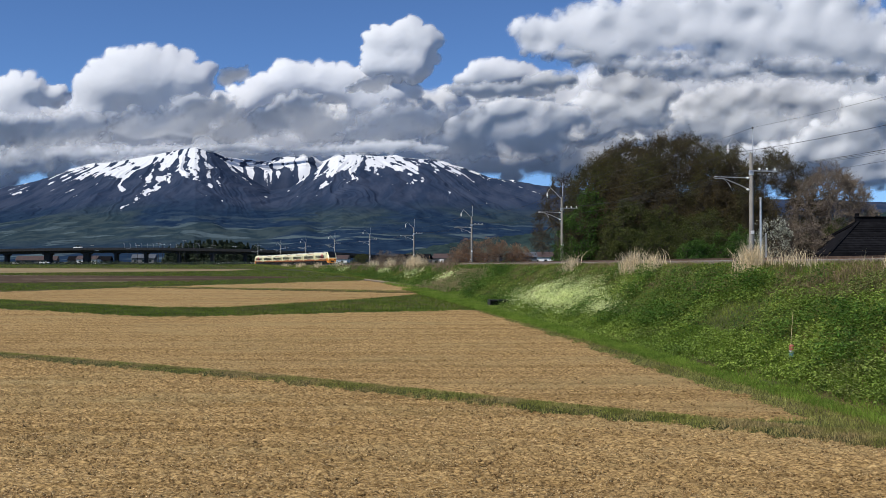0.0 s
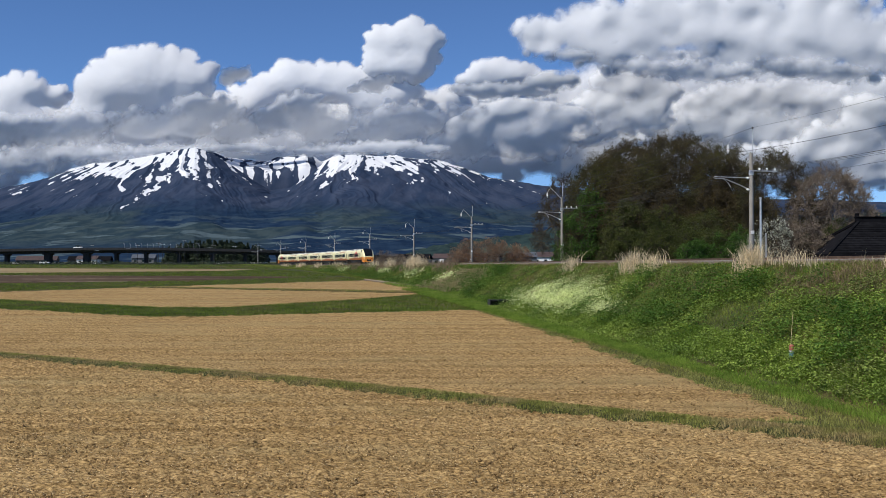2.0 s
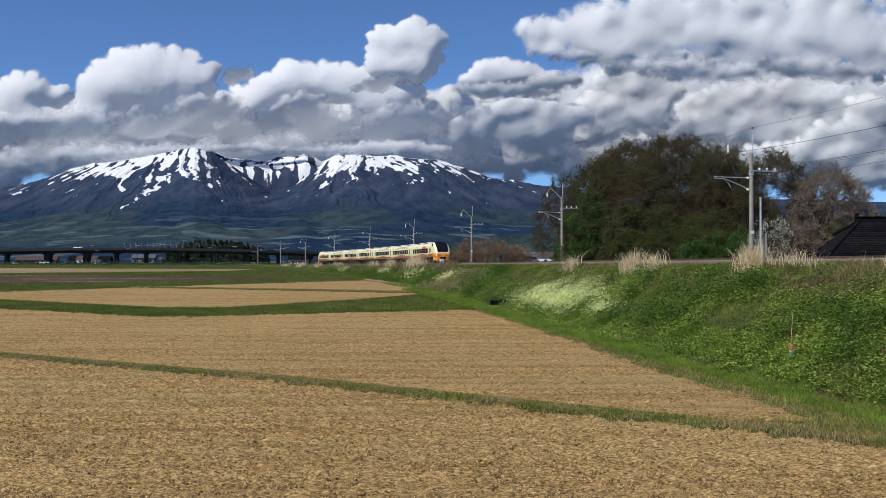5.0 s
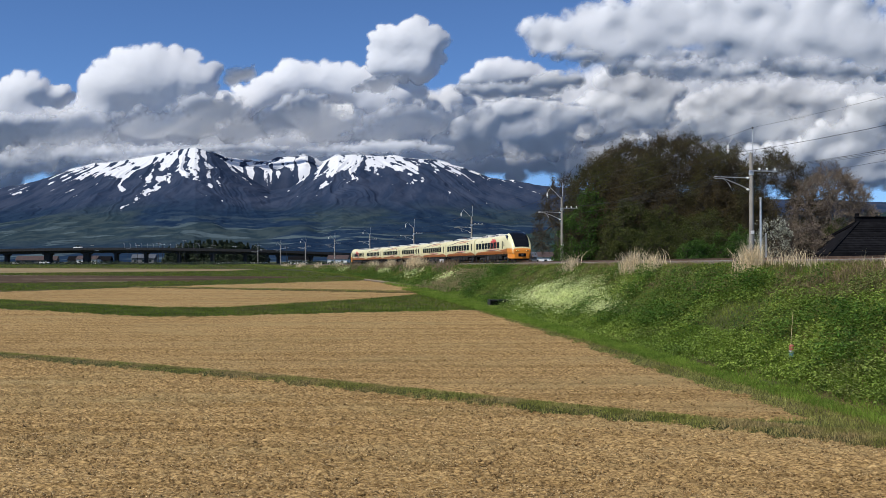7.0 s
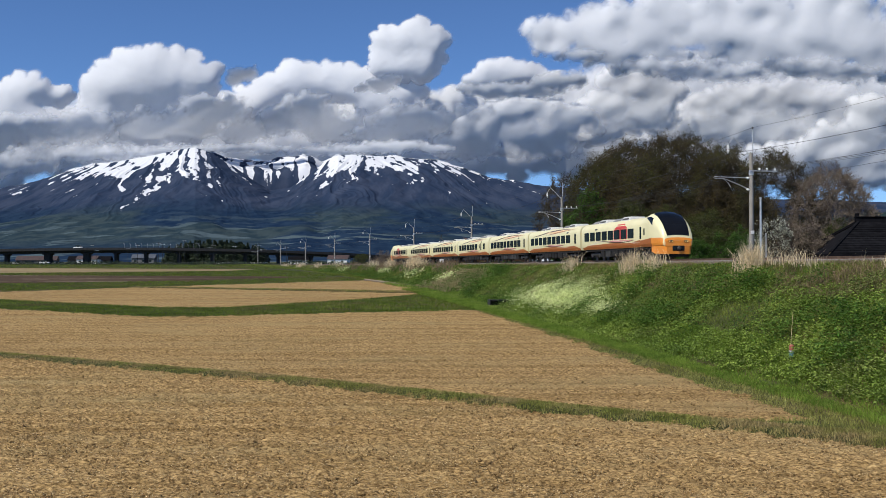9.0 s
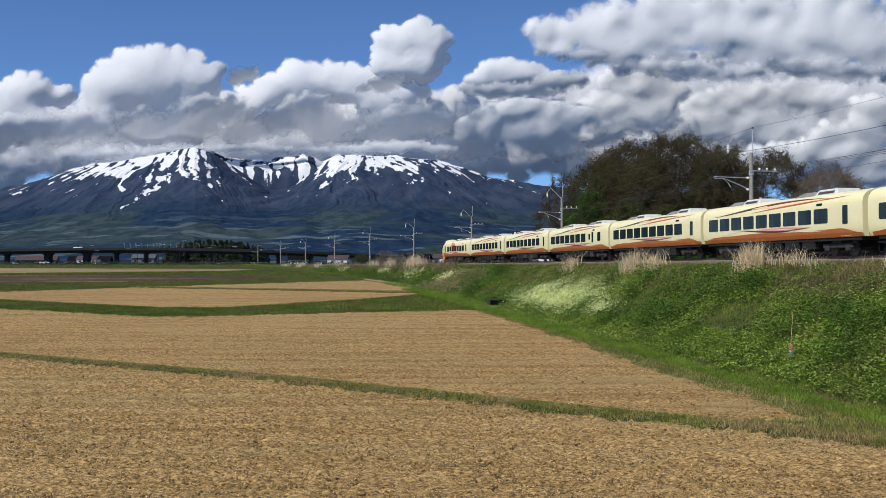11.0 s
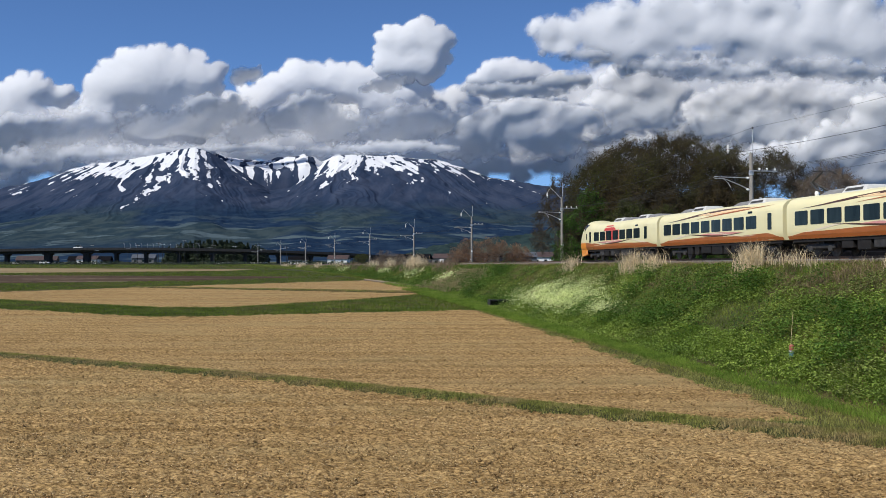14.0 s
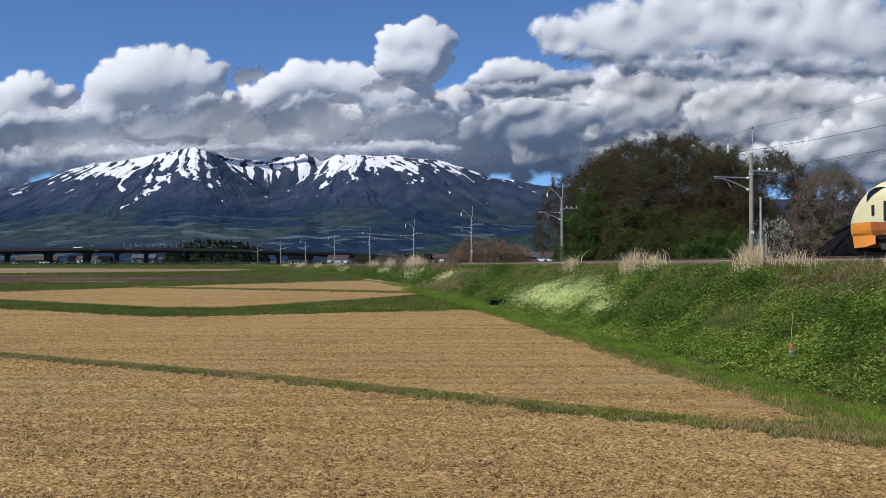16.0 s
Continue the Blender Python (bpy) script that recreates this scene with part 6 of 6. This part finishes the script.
def viaduct():
    v = thing("road_viaduct", "concrete road viaduct, darkened as in shade, on piers across the plain", "viaduct")
    pts = [(-420, 545, 12.6), (-330, 552, 13.4), (-250, 560, 14.0), (-200, 565, 14.9), (-160, 570, 15.0), (-110, 580, 14.2), (-60, 600, 12.6), (-20, 625, 10.2)]
    for i, ((xa, ya, za), (xb, yb, zb)) in enumerate(zip(pts, pts[1:])):
        bm = bmesh.new()
        rows = []
        for x, y, z in ((xa, ya, za), (xb, yb, zb)):
            rows.append([bm.verts.new((x, y + a, z + b)) for a, b in ((-6, 0.9), (-6, -0.55), (-3.5, -0.7), (-3.2, -2.0), (3.2, -2.0), (3.5, -0.7), (6, -0.55), (6, 0.9), (5.7, 0.9), (5.7, 0), (-5.7, 0), (-5.7, 0.9))])
        a, b = rows
        for k in range(12):
            bm.faces.new((a[k], a[(k + 1) % 12], b[(k + 1) % 12], b[k]))
        part("deck", bm, DARK_CONCRETE, v, "dark deck with parapets")
    xs = [p[0] for p in pts]
    for x in (-396, -372, -348, -325, -300, -270, -243, -221, -200, -184, -168, -150, -132, -114, -96, -78, -60, -40):
        y, z = np.interp(x, xs, [p[1] for p in pts]), np.interp(x, xs, [p[2] for p in pts])
        g = float(plain(y))
        wide = 3.2 if x in (-221, -200, -300) else 1.4
        part("pier", box(box(bmesh.new(), x - wide / 2, y - 2.4, g - 0.3, x + wide / 2, y + 2.4, z - 2.6, 0.15), x - wide / 2 - 0.5, y - 3.6, z - 2.7, x + wide / 2 + 0.5, y + 3.6, z - 1.95, 0.1), DARK_CONCRETE, v)
    for i in range(14):
        x = -178 + i * 3.1
        y, z = np.interp(x, xs, [p[1] for p in pts]) - 5.8, np.interp(x, xs, [p[2] for p in pts]) + 0.8
        part("rail_post", tube(bmesh.new(), [(x, y, z), (x, y, z + 1.8), (x - 0.5, y, z + 2.4)], 0.09, 5), GALVANISED, v)


viaduct()


def far_car(x, y, z, material, label, long=4.4, high=1.5):
    c = thing("car", label, "car", "", pose(x, y, z, 0, 0, rng.uniform(-10, 10)))
    part("body", box(bmesh.new(), -long / 2, -0.85, 0.3, long / 2, 0.85, high * 0.6, 0.15), material, c)
    part("cabin", box(bmesh.new(), -long * 0.3, -0.75, high * 0.55, long * 0.28, 0.75, high, 0.15), GLASS, c, "dark glazed cabin")
    for wx in (-long * 0.3, long * 0.3):
        for wy in (-0.85, 0.65):
            part("wheel", tube(bmesh.new(), [(wx, wy, 0.32), (wx, wy + 0.2, 0.32)], 0.32, 12), RUBBER, c)


far_car(-204, 562, 14.9, WHITE_PAINT, "white van crossing the viaduct", 5.0, 2.2)
far_car(-232, 545, float(plain(545)), WHITE_PAINT, "white car parked under the viaduct")
far_car(-214, 540, float(plain(540)), WHITE_PAINT, "white van parked under the viaduct", 5.2, 2.2)
far_car(-208, 548, float(plain(548)), GREY_WALL, "grey car parked under the viaduct")
far_car(-125, 560, float(plain(560)), WHITE_PAINT, "white car on a far farm road")
far_car(-112, 545, float(plain(545)), GREY_WALL, "grey car on a far farm road")


def far_pole(x, y, high):
    p = thing("utility_pole", "slim grey utility pole with a cross-arm", "utility pole", "far utility poles", pose(x, y, float(plain(y)) - 0.1, 0, 0, rng.uniform(-30, 30)))
    part("pole", tube(bmesh.new(), [(0, 0, 0), (0, 0, high)], [0.14, 0.09], 6), DARK_CONCRETE, p)
    part("cross_arm", box(bmesh.new(), -1.2, -0.06, high - 0.9, 1.2, 0.06, high - 0.76), GALVANISED, p)


for k, (px, y, high) in enumerate(((-163, 520, 11), (-155, 510, 12.5), (-150, 530, 14), (-141, 505, 13), (-139, 540, 16), (-131, 500, 12), (-126, 515, 14), (-121, 530, 13), (-117, 505, 11), (-108, 520, 12), (-97, 530, 13), (-92, 520, 10), (-84, 540, 12), (-73, 530, 11), (-186, 540, 10), (-206, 590, 14))):
    far_pole(px, y, high * 0.85)


def cedar(x, y, high, wide, seed):
    r = np.random.default_rng(seed)
    t = thing("cedar_tree", "dark narrow cedar in a far wood", "tree", "far cedar wood", pose(x, y, float(plain(y)) - 0.2))
    part("trunk", tube(bmesh.new(), [(0, 0, 0), (0, 0, high * 0.9)], [0.25, 0.05], 6), BARK, t)
    n = 900
    k = r.random(n) ** 0.8
    a = r.uniform(0, 2 * math.pi, n)
    q = wide * (1.05 - k) * np.sqrt(r.random(n)) * r.uniform(0.7, 1.2, n)
    part("crown", leaves_mesh("crown", np.stack([np.cos(a) * q, np.sin(a) * q, high * (0.12 + 0.88 * k)], 1), 0.55, r, 0.2), CEDAR, t)


for i in range(64):
    k = i / 63
    cedar(-171 + 60 * k + rng.uniform(-1.2, 1.2), 620 + rng.uniform(-10, 14), (9.5 + 5.0 * math.sin(math.pi * k) + rng.uniform(-1.0, 1.0)), rng.uniform(3.6, 5.2), 200 + i)
rows = np.random.default_rng(91)
hx = rows.uniform(-300, -20, 9000)
hy = 500 + rows.normal(size=9000) * 6 + 0.05 * hx
leaf_stuff("hedgerow", np.stack([hx, hy, plain(hy) + rows.uniform(0, 1.5, 9000) * fbm(hx / 9, hy * 0, 2, 2) * 1.6], 1), 0.35, CEDAR, "dark scrub along the far edge of the fields", "scrub", 91, 0.3)


motions()
